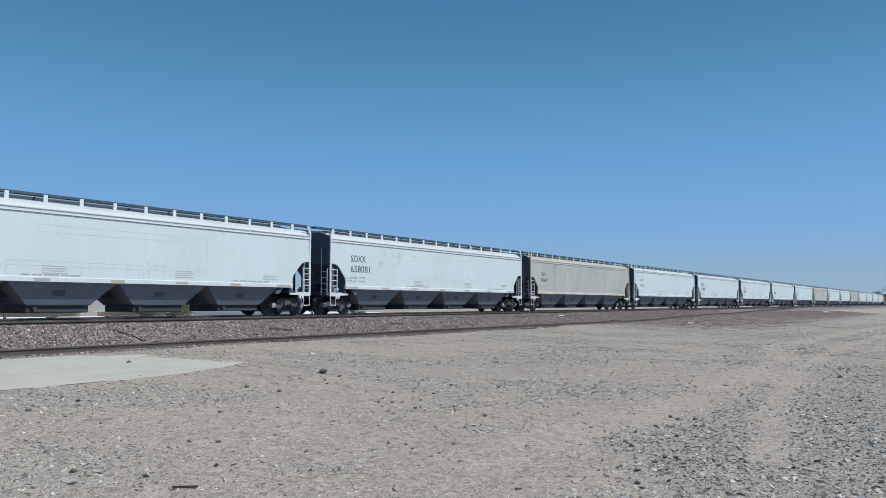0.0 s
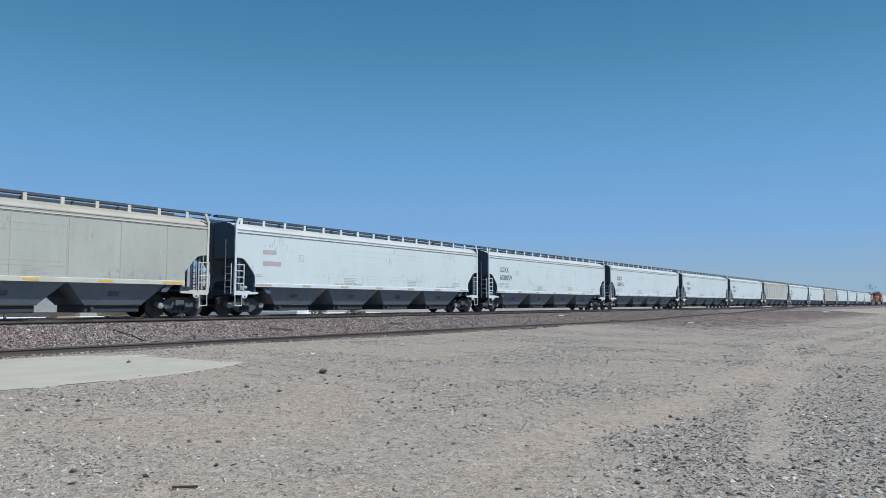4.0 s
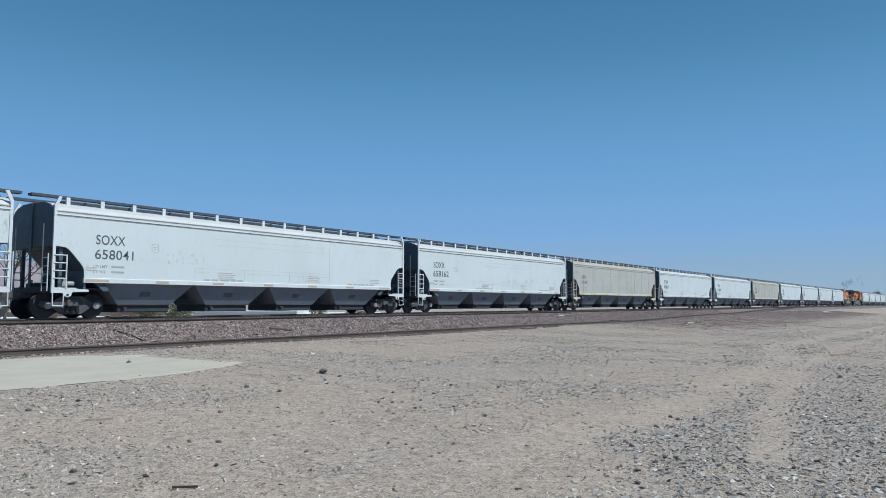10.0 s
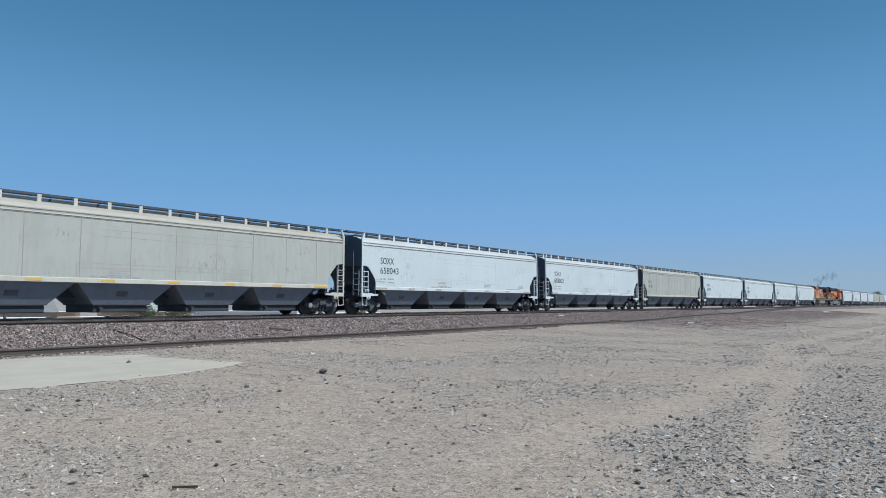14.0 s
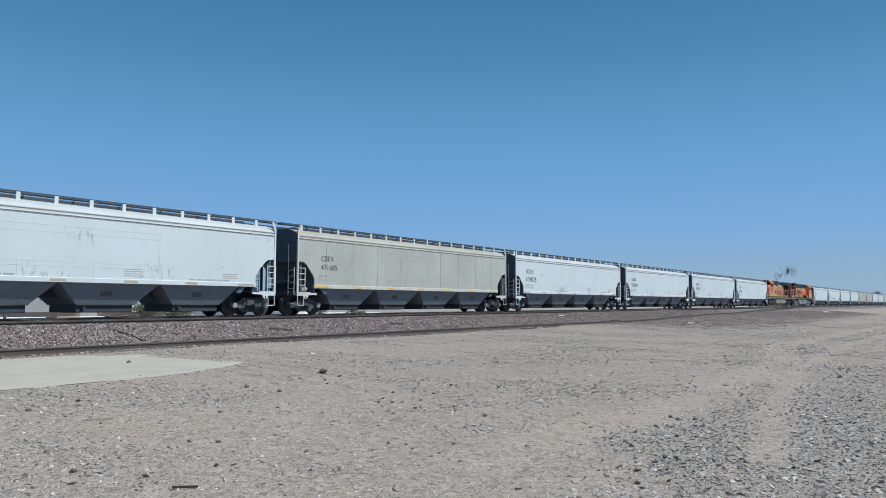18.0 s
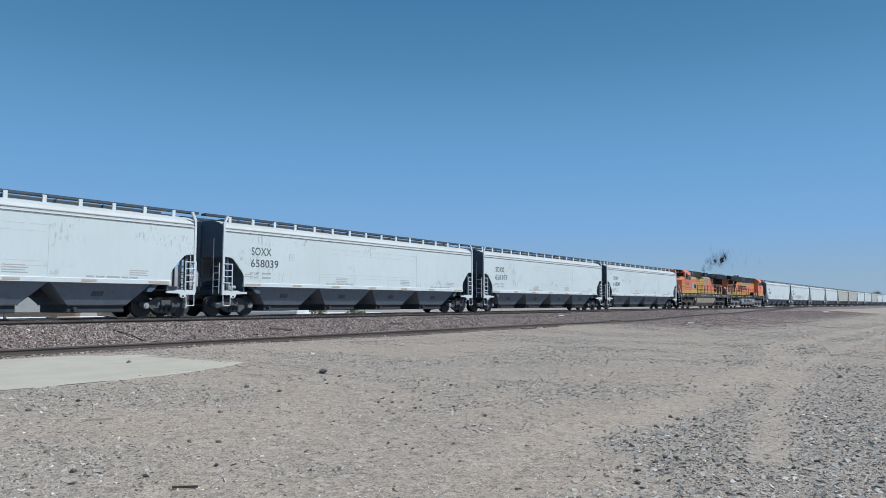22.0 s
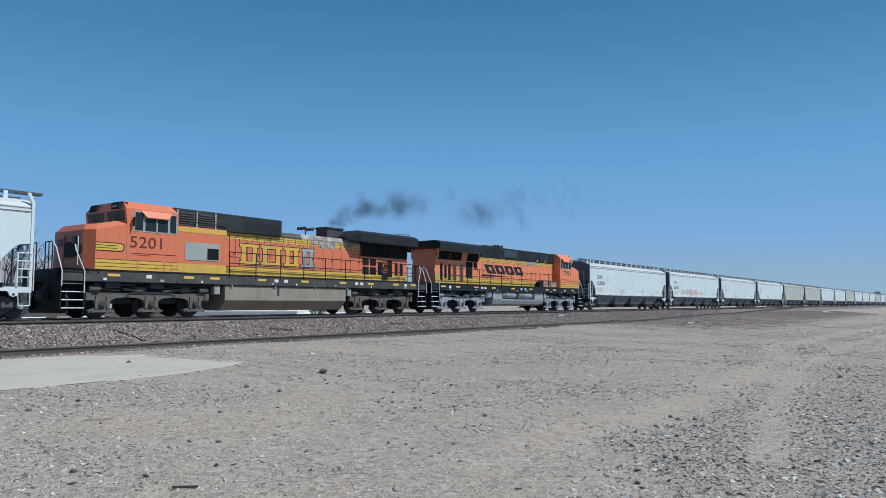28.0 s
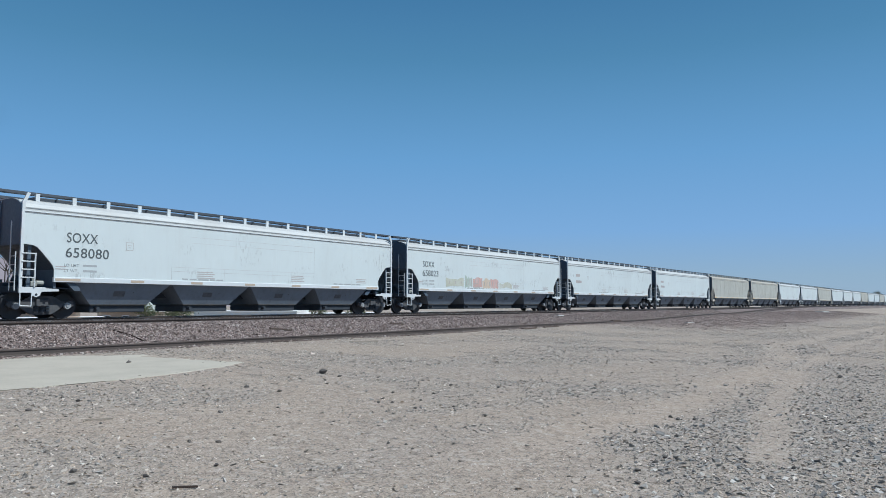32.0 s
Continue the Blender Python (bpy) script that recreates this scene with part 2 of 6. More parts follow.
def letter_meshes(words):
    """One mesh for each word in the built-in font, made in one go while the scene is still empty."""
    made = []
    for w in words:
        cu = bpy.data.curves.new("letters", "FONT")
        cu.body, cu.size, cu.extrude, cu.offset, cu.space_character = w, 1.0, 0.004, 0.004, 1.06
        ob = bpy.data.objects.new("letters", cu)
        scene.collection.objects.link(ob)
        made.append((w, ob))
    deps = bpy.context.evaluated_depsgraph_get()
    for w, ob in made:
        me = bpy.data.meshes.new_from_object(ob.evaluated_get(deps))
        me.materials.clear()
        TEXTS[w] = me
    for w, ob in made:
        bpy.data.objects.remove(ob)


letter_meshes(["SOXX", "CBFX", "5201", "7791", "LD LMT", "LT WT"] + MARK_NUMBERS)


def text(name, word, size, material, parent, m, squeeze=1.0, label=""):
    key = (word, size, material.name, squeeze)
    if key not in TEXTS:
        me = TEXTS[word].copy()
        me.transform(Matrix.Diagonal((size * squeeze, size, 1, 1)))
        me.materials.append(material)
        TEXTS[key] = me
    ob = new(name, TEXTS[key])
    ob.parent, ob.matrix_basis = parent, m
    return tagged(ob, label)

# ---- plan of the line ----
RAIL = 1.056          # rail head above the camera's ground
TRACK_A = 27.8        # centre of the train's track
TRACK_B = TRACK_A - 4.27
OLD_RAIL = 19.0
GAUGE = 0.7525        # half, centre to rail centre
FAR = 1500.0


def line_y(x):
    """How far the line bends towards the camera's side, far along it."""
    if x < 40:
        return 0.0
    return -0.0046 * (x - 40) ** 2 / 120 if x < 100 else -0.0046 * (x - 70)


def smooth(a, b, v):
    t = min(1.0, max(0.0, (v - a) / (b - a)))
    return t * t * (3 - 2 * t)


def ground_z(x, y):
    """Height of the desert floor; the rail bed rises out of it."""
    z = 0.29 * smooth(5.0, 18.5, y) * (1 - smooth(33, 60, y)) - 3.0 * smooth(34, 75, y)
    near = 1 - smooth(60, 140, math.hypot(x, y))
    near *= 1 - smooth(11.5, 13.0, y) * (1 - smooth(18.0, 19.0, y)) * (1 - smooth(10, 13, x))
    z += near * 0.05 * noise.noise((x * 0.11, y * 0.11, 0.3)) + near * 0.018 * noise.noise((x * 0.6, y * 0.6, 4.3))
    z += 0.24 * smooth(44, 80, x) * smooth(9, 17.5, y) * (1 - smooth(31, 50, y)) * (1 - smooth(140, 260, x))
    return z


def bed_z(x, y):
    """Cross-section of the ballast bed."""
    d = y
    if d < 19.15:
        return -0.2
    top = 0.925
    z = 0.32 + (top - 0.32) * smooth(19.2, 21.9, d) if d < 21.9 else top
    if d > 30.3:
        z = 0.32 + (top - 0.32) * (1 - smooth(30.3, 33.2, d))
    return z


def grid_mesh(xs, ys, fz):
    verts = [(x, y, fz(x, y)) for y in ys for x in xs]
    n = len(xs)
    faces = [(j * n + i, j * n + i + 1, (j + 1) * n + i + 1, (j + 1) * n + i) for j in range(len(ys) - 1) for i in range(n - 1)]
    me = bpy.data.meshes.new("sheet")
    me.from_pydata(verts, [], faces)
    me.shade_smooth()
    return me


def steps(*spans):
    out = []
    for a, b, s in spans:
        n = max(1, round((b - a) / s))
        out += [a + (b - a) * i / n for i in range(n)]
    return out + [spans[-1][1]]


M_GROUND, nt_, b_ = nodes_of("gravelly_desert_soil")
v_ = coords(nt_, shift=False)
broad = noise_tex(nt_, v_, 0.16, 5, 0.6)
mid = noise_tex(nt_, v_, 1.1, 6, 0.65)
fine = noise_tex(nt_, v_, 28.0, 6, 0.75)
grit = noise_tex(nt_, v_, 120.0, 3, 0.7)
soil = ramp(nt_, mid, [(0.3, (0.365, 0.292, 0.225)), (0.5, (0.425, 0.342, 0.264)), (0.7, (0.392, 0.322, 0.257))])
soil = mix(nt_, soil, (0.35, 0.295, 0.245), ramp(nt_, broad, [(0.45, grey(0)), (0.62, grey(0.5))]))
soil = mix(nt_, soil, (0.10, 0.095, 0.09), ramp(nt_, fine, [(0.55, grey(0)), (0.72, grey(0.5))]))
soil = mix(nt_, soil, (0.42, 0.38, 0.34), ramp(nt_, grit, [(0.6, grey(0)), (0.75, grey(0.5))]))


def field(name):
    n = nt_.nodes.new("ShaderNodeAttribute")
    n.attribute_name = name
    return n.outputs["Fac"]


soil = mix(nt_, soil, (0.325, 0.292, 0.252), ramp(nt_, field("gravelly"), [(0.2, grey(0)), (0.9, grey(0.40))]))
soil = mix(nt_, soil, (0.30, 0.215, 0.18), ramp(nt_, field("reddish"), [(0.0, grey(0)), (1.0, grey(0.9))]))
soil = mix(nt_, soil, (0.47, 0.37, 0.28), ramp(nt_, field("wear"), [(0.0, grey(0)), (1.0, grey(0.5))]))
cells = nt_.nodes.new("ShaderNodeTexVoronoi")
cells.inputs["Scale"].default_value = 55.0
nt_.links.new(v_, cells.inputs["Vector"])
cbw = nt_.nodes.new("ShaderNodeRGBToBW")
nt_.links.new(cells.outputs["Color"], cbw.inputs[0])
soil = mix(nt_, soil, ramp(nt_, cbw.outputs[0], [(0.15, grey(0.45)), (0.45, grey(0.95)), (0.7, grey(1.0)), (0.9, grey(1.0))]), 0.85, "MULTIPLY")
soil = mix(nt_, soil, (0.50, 0.45, 0.39), ramp(nt_, cbw.outputs[0], [(0.72, grey(0)), (0.85, grey(0.45))]))
pebbles = nt_.nodes.new("ShaderNodeTexVoronoi")
pebbles.inputs["Scale"].default_value = 13.0
nt_.links.new(v_, pebbles.inputs["Vector"])
pbw = nt_.nodes.new("ShaderNodeRGBToBW")
nt_.links.new(pebbles.outputs["Color"], pbw.inputs[0])
soil = mix(nt_, soil, ramp(nt_, pbw.outputs[0], [(0.1, grey(0.62)), (0.35, grey(0.98)), (0.9, grey(1.0))]), 0.8, "MULTIPLY")
soil = mix(nt_, soil, (0.52, 0.46, 0.40), ramp(nt_, pbw.outputs[0], [(0.74, grey(0)), (0.86, grey(0.4))]))
nt_.links.new(soil, b_.inputs["Base Color"])
b_.inputs["Roughness"].default_value = 0.95
bump(nt_, b_, cbw.outputs[0], 0.7, 0.012)

M_BALLAST, nt_, b_ = nodes_of("pinkish_grey_ballast")
v_ = coords(nt_, shift=False)
vor = nt_.nodes.new("ShaderNodeTexVoronoi")
vor.inputs["Scale"].default_value = 16.0
nt_.links.new(v_, vor.inputs["Vector"])
bw = nt_.nodes.new("ShaderNodeRGBToBW")
nt_.links.new(vor.outputs["Color"], bw.inputs[0])
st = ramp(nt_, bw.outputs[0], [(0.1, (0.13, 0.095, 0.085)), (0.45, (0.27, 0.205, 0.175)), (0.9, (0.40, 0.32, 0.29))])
# shade in the gaps between stones, painted dark along the cell edges
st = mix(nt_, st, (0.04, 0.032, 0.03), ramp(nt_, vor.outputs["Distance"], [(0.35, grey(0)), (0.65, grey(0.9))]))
nt_.links.new(st, b_.inputs["Base Color"])
b_.inputs["Roughness"].default_value = 0.9
bump(nt_, b_, vor.outputs["Distance"], -0.8, 0.05)

WHEEL_TRACKS = (((7.8, 1.6), (8.7, 1.83), (10.9, 2.16), (13.6, 2.6), (17.1, 3.0), (24.5, 3.5), (32.4, 3.6), (43, 3.05), (60, 2.0)), ((5.6, 4.2), (7.0, 4.17), (8.2, 4.05), (9.2, 3.75), (10.6, 3.6), (12.9, 3.64), (16.6, 3.75), (21.7, 4.1), (30, 5.6), (40, 5.2), (60, 4.0)))


def track_wear(x, y):
    """1 on the bare wheel tracks of the dirt road, 0 off them."""
    w = 0.0
    for line, half in zip(WHEEL_TRACKS, (0.30, 0.62)):
        for (a, ya), (b, yb) in zip(line, line[1:]):
            if a <= x < b:
                c = ya + (yb - ya) * (x - a) / (b - a) + 0.2 * noise.noise((x * 0.3, ya, 2.0))
                w = max(w, (1 - smooth(half * 0.3, half * 1.3, abs(y - c))) * smooth(5.0, 8.0, x))
    return w


# beds of thicker gravel, and bare spots: middle, half widths, weight
GRAVEL_BEDS = ((7.4, 1.2, 2.0, 1.2, 1.0), (9.6, 1.0, 2.5, 0.8, 0.9), (9.4, 2.75, 0.9, 0.45, 0.7), (12.0, 3.0, 1.6, 0.35, 0.9), (14.3, 1.6, 4.0, 0.8, 0.7), (17.5, 9.8, 2.2, 1.5, 0.6), (15.2, 7.2, 2.6, 1.4, 0.6), (12.3, 4.9, 1.5, 0.6, 0.7), (7.4, 9.4, 0.7, 0.6, 0.6), (9.9, 4.4, 1.7, 0.6, -0.9), (6.3, 3.2, 0.9, 0.5, -0.9), (5.9, 2.4, 0.5, 0.35, -0.7), (19.5, 14.6, 4.0, 1.6, -0.5))


def gravel_patch(x, y):
    """How thickly the gravel lies, 0 to 1."""
    p = 0.48 + 0.8 * noise.noise((x * 0.33, y * 0.33, 1.7)) + 0.45 * noise.noise((x * 1.3, y * 1.3, 5.1))
    if y < 5:
        p += 0.8 * smooth(5.0, -1.0, y) * smooth(16, 5, math.hypot(x, y))
    for cx, cy, rx, ry, w in GRAVEL_BEDS:
        d = ((x - cx) / rx) ** 2 + ((y - cy) / ry) ** 2
        if d < 4:
            p += 0.55 * w * math.exp(-d)
    return smooth(0.15, 0.9, p)


# the ground, one sheet to the horizon
xs = steps((-900, -120, 120), (-120, -20, 12), (-20, 3, 1.0), (3, 46, 0.25), (46, 140, 2.0), (140, 500, 30), (500, 2600, 300))
ys = steps((-900, -100, 160), (-100, -8, 12), (-8, -2, 1.0), (-2, 20, 0.25), (20, 34, 0.5), (34, 80, 4), (80, 400, 40), (400, 2400, 250))
ground = new("ground", grid_mesh(xs, ys, ground_z))
ground.data.materials.append(M_GROUND)
wear_, grav_, red_ = [], [], []
for y in ys:
    for x in xs:
        here = -3 < y < 34 and -6 < x < 140
        wear_.append(track_wear(x, y) if here else 0.0)
        grav_.append(gravel_patch(x, y) if here else 0.4)
        red_.append(smooth(7.5, 13.0, y) * smooth(36, 52, x) * (1 - smooth(90, 130, x)) if here else 0.0)
for name_, vals in (("wear", wear_), ("gravelly", grav_), ("reddish", red_)):
    at = ground.data.attributes.new(name_, "FLOAT", "POINT")
    at.data.foreach_set("value", np.array(vals, np.float32))
tagged(ground, "dusty tan desert ground strewn with grey gravel", "ground", kind="structure")

# the dried silt patch beside the old rail
MUD_EDGE = ((12.6, 6.6), (12.95, 8.9), (13.3, 10.1), (13.8, 11.25), (15.4, 10.6), (17.2, 10.4), (17.95, 9.3), (18.3, 8.3))


def mud_edge(y):
    for (a, xa), (b, xb) in zip(MUD_EDGE, MUD_EDGE[1:]):
        if a <= y <= b:
            return xa + (xb - xa) * (y - a) / (b - a) + 0.5 * noise.noise((y * 2.2, 3.0, 0)) + 0.3 * noise.noise((y * 9.0, 3.0, 0))
    return -99


def mud_inside(x, y):
    return x < mud_edge(y) and y > 12.72 + 0.10 * noise.noise((x * 1.1, 7.0, 0))


M_MUD = surface("pale_dried_silt", (0.470, 0.428, 0.348), (0.395, 0.358, 0.290), 0.9, 0, 1.3, 24, 1.0, relief=0.12)
bm = B()
rows_ = []
for j in range(58):
    y = 12.62 + j * 0.098
    right = mud_edge(y)
    rows_.append([bm.verts.new((-6 + (right + 6) * i / 60, y + (0.16 + 0.30 * noise.noise(((-6 + (right + 6) * i / 60) * 2.3, 7.0, 0)) if j == 0 else 0), (-0.05 if j in (0, 57) or i == 60 else 0.012) + ground_z(-6 + (right + 6) * i / 60, y))) for i in range(61)])
for r, s in zip(rows_, rows_[1:]):
    for i in range(60):
        bm.faces.new((r[i], r[i + 1], s[i + 1], s[i]))
tagged(part("mud_patch", bm, M_MUD), "pale smooth patch of dried silt on dirt", "dried mud", kind="structure")

bed = new("ballast_bed", grid_mesh(steps((-120, FAR, 15)), steps((19.15, 22.2, 0.15), (22.2, 30.0, 1.3), (30.0, 33.6, 0.3)), bed_z))
for v in bed.data.vertices:
    v.co.y += line_y(v.co.x)
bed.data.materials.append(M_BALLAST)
tagged(bed, "raised bed of pinkish grey crushed stone ballast", "track ballast", kind="structure")


# ---- rails: head, web and foot ----
RAIL_SECTION = ((-0.07, 0), (0.07, 0), (0.07, 0.018), (0.012, 0.035), (0.012, 0.125), (0.036, 0.135), (0.036, 0.168), (0.028, 0.175), (-0.028, 0.175), (-0.036, 0.168), (-0.036, 0.135), (-0.012, 0.125), (-0.012, 0.035), (-0.07, 0.018))


def swept_rail(name, pts, material, label):
    """A rail swept along points (x, y, z of its foot), its head polished or rusty."""
    bm = B()
    rings = []
    for i, p in enumerate(pts):
        a, b = Vector(pts[max(0, i - 1)]), Vector(pts[min(len(pts) - 1, i + 1)])
        side = Vector((-(b - a).y, (b - a).x, 0)).normalized()
        rings.append([bm.verts.new(Vector(p) + side * u + Vector((0, 0, w))) for u, w in RAIL_SECTION])
    n = len(RAIL_SECTION)
    for r, s in zip(rings, rings[1:]):
        for i in range(n):
            bm.faces.new((r[i], r[(i + 1) % n], s[(i + 1) % n], s[i]))
    bmesh.ops.recalc_face_normals(bm, faces=bm.faces)
    ob = part(name, bm, material)
    return tagged(ob, label, "rail", kind="structure")


ALONG = (-120, 0, 40, 50, 60, 70, 80, 90, 100, 400, FAR)
for cy in (TRACK_A, TRACK_B):
    for s in (-1, 1):
        r = swept_rail("rail", [(x, cy + s * GAUGE + line_y(x), RAIL - 0.175) for x in ALONG], M_RAIL, "brown steel running rail with a polished head on the ballast")
        bm = B()
        for xa, xb in zip(ALONG, ALONG[1:]):
            ya, yb = cy + s * GAUGE + line_y(xa), cy + s * GAUGE + line_y(xb)
            prism(bm, [(xa, ya - 0.03), (xb, yb - 0.03), (xb, yb + 0.03), (xa, ya + 0.03)], RAIL - 0.004, RAIL + 0.002, "z")
        part("polished_head", bm, M_RAILHEAD, r, "bright wheel-worn running surface")
old = [(x, OLD_RAIL, 0.315 if x < 20 else 0.295) for x in (-60, 0, 20, 36)]
for i in range(1, 25):
    x = 36 + i * 3.6
    y = OLD_RAIL + 1.9 * smooth(60, 125, x)
    old.append((x, y, ground_z(x, OLD_RAIL - 0.3) - 0.03 + 0.30 * smooth(74, 112, x)))
tagged(swept_rail("old_rail", old, M_OLDRAIL, "rusty disused siding rail half sunk in dirt"), category="rail")

# ---- covered hopper car: origin at the middle of the car on the rail heads ----
CAR = 21.29           # over coupler faces
HALF = 9.96           # half the body
BAY = 4.02
SIDE = 1.62


def build_hopper(beige, far=False):
    paint, trim, seam = (M_BEIGE, M_BEIGE_TRIM, M_SEAM_B) if beige else (M_WHITE, M_WHITE_TRIM, M_SEAM)
    refl = M_REFL_Y if beige else M_REFL
    car = new("covered_hopper_car")
    tagged(car, "beige covered hopper freight car with grimy seams" if beige else "white covered hopper freight car with black underframe", "freight car", "cars of the train")
    # side sheets with the cut-away lower corners
    cut = [(0.0, 2.64), (0.42, 2.60), (0.56, 2.54), (0.70, 2.40), (1.0, 2.06), (1.12, 1.90), (1.16, 1.78), (1.17, 1.50)]
    outline = [(-HALF + a, z) for a, z in cut] + [(HALF - a, z) for a, z in cut[::-1]] + [(HALF, 3.80), (-HALF, 3.80)]
    for s in (-1, 1):
        part("side_sheet", prism(B(), outline, s * SIDE, s * (SIDE - 0.03)), paint, car)
        part("side_sill", box(B(), -HALF + 1.15, HALF - 1.15, s * (SIDE - 0.08), s * (SIDE + 0.03), 1.32, 1.50, 0.012), trim, car)
        part("eave_rail", box(B(), -HALF, HALF, s * (SIDE - 0.02), s * (SIDE + 0.03), 3.765, 3.80, 0.006), trim, car)
        # the eave's shadow on the side sheet, put in as a dark strip
        part("eave_seam", box(B(), -HALF, HALF, s * (SIDE - 0.02), s * (SIDE + 0.012), 3.728, 3.765), M_EAVE_LINE, car, "dark strip painted as the shadow under the eave")
        part("eave_bead", box(B(), -HALF, HALF, s * (SIDE - 0.03), s * (SIDE + 0.008), 3.885, 3.912), M_EAVE_LINE, car)
        # corner posts
        for e in (-1, 1):
            post = prism(B(), [(e * HALF, 1.1), (e * (HALF - 0.10), 1.1), (e * (HALF - 0.10), 4.05), (e * (HALF - 0.26), 4.42), (e * (HALF - 0.16), 4.44), (e * HALF, 4.10)], s * (SIDE - 0.05), s * (SIDE + 0.025))
            part("corner_post", post, trim, car)
    # roof: shallow arch over the whole body
    arch = [(SIDE - 0.005, 3.80), (SIDE - 0.01, 3.93), (1.50, 4.06), (1.25, 4.19), (0.8, 4.29), (0.3, 4.33)]
    section = arch + [(-y, z) for y, z in arch[::-1]]
    part("roof", prism(B(), section, -HALF + 0.03, HALF - 0.03, "x"), M_BEIGE_ROOF if beige else M_WHITE_ROOF, car, smooth=False)
    # running boards along the roof's middle, on posts
    for s in (-1, 1):
        bm = box(B(), -HALF - 0.52, HALF + 0.52, s * 0.70, s * 1.03, 4.455, 4.545)
        part("running_board", bm, M_WALK, car, "grey grated roof walkway")
    first = None
    n = 15
    for i in range(n):
        x = -HALF + 0.75 + i * (2 * HALF - 1.5) / (n - 1)
        for s in (-1, 1):
            if first is None:
                first = part("walkway_bracket", prism(B(), [(-0.07, 4.20), (0.07, 4.20), (0.07, 4.50), (-0.07, 4.50)], -0.03, 0.03), trim, car)
                first.matrix_basis = pose(x, s * 1.06, 0)
            else:
                again(first, car, pose(x, s * 1.06, 0))
    hatch = box(B(), -HALF + 0.9, HALF - 0.9, -0.42, 0.42, 4.31, 4.47, 0.03)
    part("roof_hatch", hatch, M_WALK, car, "long grey trough hatch cover")
    bm = B()
    for i in range(10):
        x = -HALF + 1.7 + i * 1.84
        rod(bm, (x, -0.52, 4.44), (x, 0.52, 4.44), 0.035, 6)
    part("hatch_battens", bm, M_WALK, car)
    # ends: upright sheet, slope sheet, end sill and platform
    for e in (-1, 1):
        x = e * (HALF - 0.012)
        up = [(SIDE - 0.06, 2.62), (SIDE - 0.04, 3.90), (1.48, 4.05), (1.24, 4.18), (0.8, 4.285), (-0.8, 4.285), (-1.24, 4.18), (-1.48, 4.05), (-SIDE + 0.04, 3.90), (-SIDE + 0.06, 2.62)]
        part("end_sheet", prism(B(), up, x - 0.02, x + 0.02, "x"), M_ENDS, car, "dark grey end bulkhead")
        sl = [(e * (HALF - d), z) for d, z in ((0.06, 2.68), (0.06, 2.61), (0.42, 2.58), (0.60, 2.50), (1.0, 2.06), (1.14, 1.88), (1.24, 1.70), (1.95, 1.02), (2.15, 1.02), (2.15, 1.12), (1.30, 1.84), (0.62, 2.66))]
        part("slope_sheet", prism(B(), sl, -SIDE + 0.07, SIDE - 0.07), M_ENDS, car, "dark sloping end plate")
        # plate added to close the sky gap and keep the corner dark
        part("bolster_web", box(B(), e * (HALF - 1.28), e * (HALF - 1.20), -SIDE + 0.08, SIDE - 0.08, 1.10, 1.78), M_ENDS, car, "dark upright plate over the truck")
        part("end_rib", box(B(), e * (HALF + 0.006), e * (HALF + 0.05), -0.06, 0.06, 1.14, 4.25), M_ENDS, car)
        part("end_sill", box(B(), e * (HALF - 0.18), e * (HALF + 0.02), -1.45, 1.45, 0.92, 1.16, 0.02), M_BLACK, car)
        part("end_platform", box(B(), e * (HALF - 1.9), e * (HALF - 0.02), -1.40, 1.40, 1.08, 1.13), M_BLACK, car)
        for s in (-1, 1):
            ss = [(e * (HALF - 0.0), 0.93), (e * (HALF - 0.42), 0.93), (e * (HALF - 0.46), 0.83), (e * (HALF - 0.58), 0.78), (e * (HALF - 0.70), 0.83), (e * (HALF - 0.76), 0.97), (e * (HALF - 1.35), 0.99), (e * (HALF - 1.35), 1.07), (e * (HALF - 0.92), 1.09), (e * (HALF - 0.86), 1.13), (e * HALF, 1.13)]
            part("jacking_sill", prism(B(), ss, s * (SIDE - 0.05), s * (SIDE + 0.02)), trim, car)
            part("jacking_eye", rod(B(), (e * (HALF - 0.58), s * (SIDE + 0.022), 0.865), (e * (HALF - 0.58), s * (SIDE + 0.03), 0.865), 0.045, 10), M_BLACK, car)
            web = [(e * (HALF - 0.30), 1.13), (e * (HALF - 0.30), 2.60), (e * (HALF - 0.42), 2.58), (e * (HALF - 0.42), 1.13)]
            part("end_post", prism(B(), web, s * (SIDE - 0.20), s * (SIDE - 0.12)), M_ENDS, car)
            # side ladder and the stirrup below it
            bm = B()
            lx0, lx1 = e * (HALF - 0.05), e * (HALF - 0.50)
            rod(bm, (lx1, s * (SIDE + 0.03), 1.12), (lx1, s * (SIDE + 0.03), 2.33), 0.028, 6)
            for z in (1.46, 1.74, 2.02, 2.30):
                rod(bm, (lx0, s * (SIDE + 0.035), z), (lx1, s * (SIDE + 0.035), z), 0.022, 6)
            part("side_ladder", bm, trim, car)
            bm = pipe(B(), [(e * (HALF - 0.05), s * SIDE, 0.95), (e * (HALF - 0.05), s * (SIDE + 0.02), 0.48), (e * (HALF - 0.42), s * (SIDE + 0.02), 0.46), (e * (HALF - 0.44), s * SIDE, 0.95)], 0.02)
            part("stirrup_step", bm, trim, car)
            # end ladder uprights and rungs
            bm = B()
            xe = e * (HALF + 0.10)
            for y in (s * 1.52, s * 1.10):
                rod(bm, (xe, y, 1.0), (xe, y, 3.45 if abs(y) < 1.3 else 2.35), 0.02, 6)
            for z in (1.3, 1.6, 1.9, 2.2):
                rod(bm, (xe, s * 1.52, z), (xe, s * 1.10, z), 0.016, 6)
            part("end_ladder", bm, trim, car)
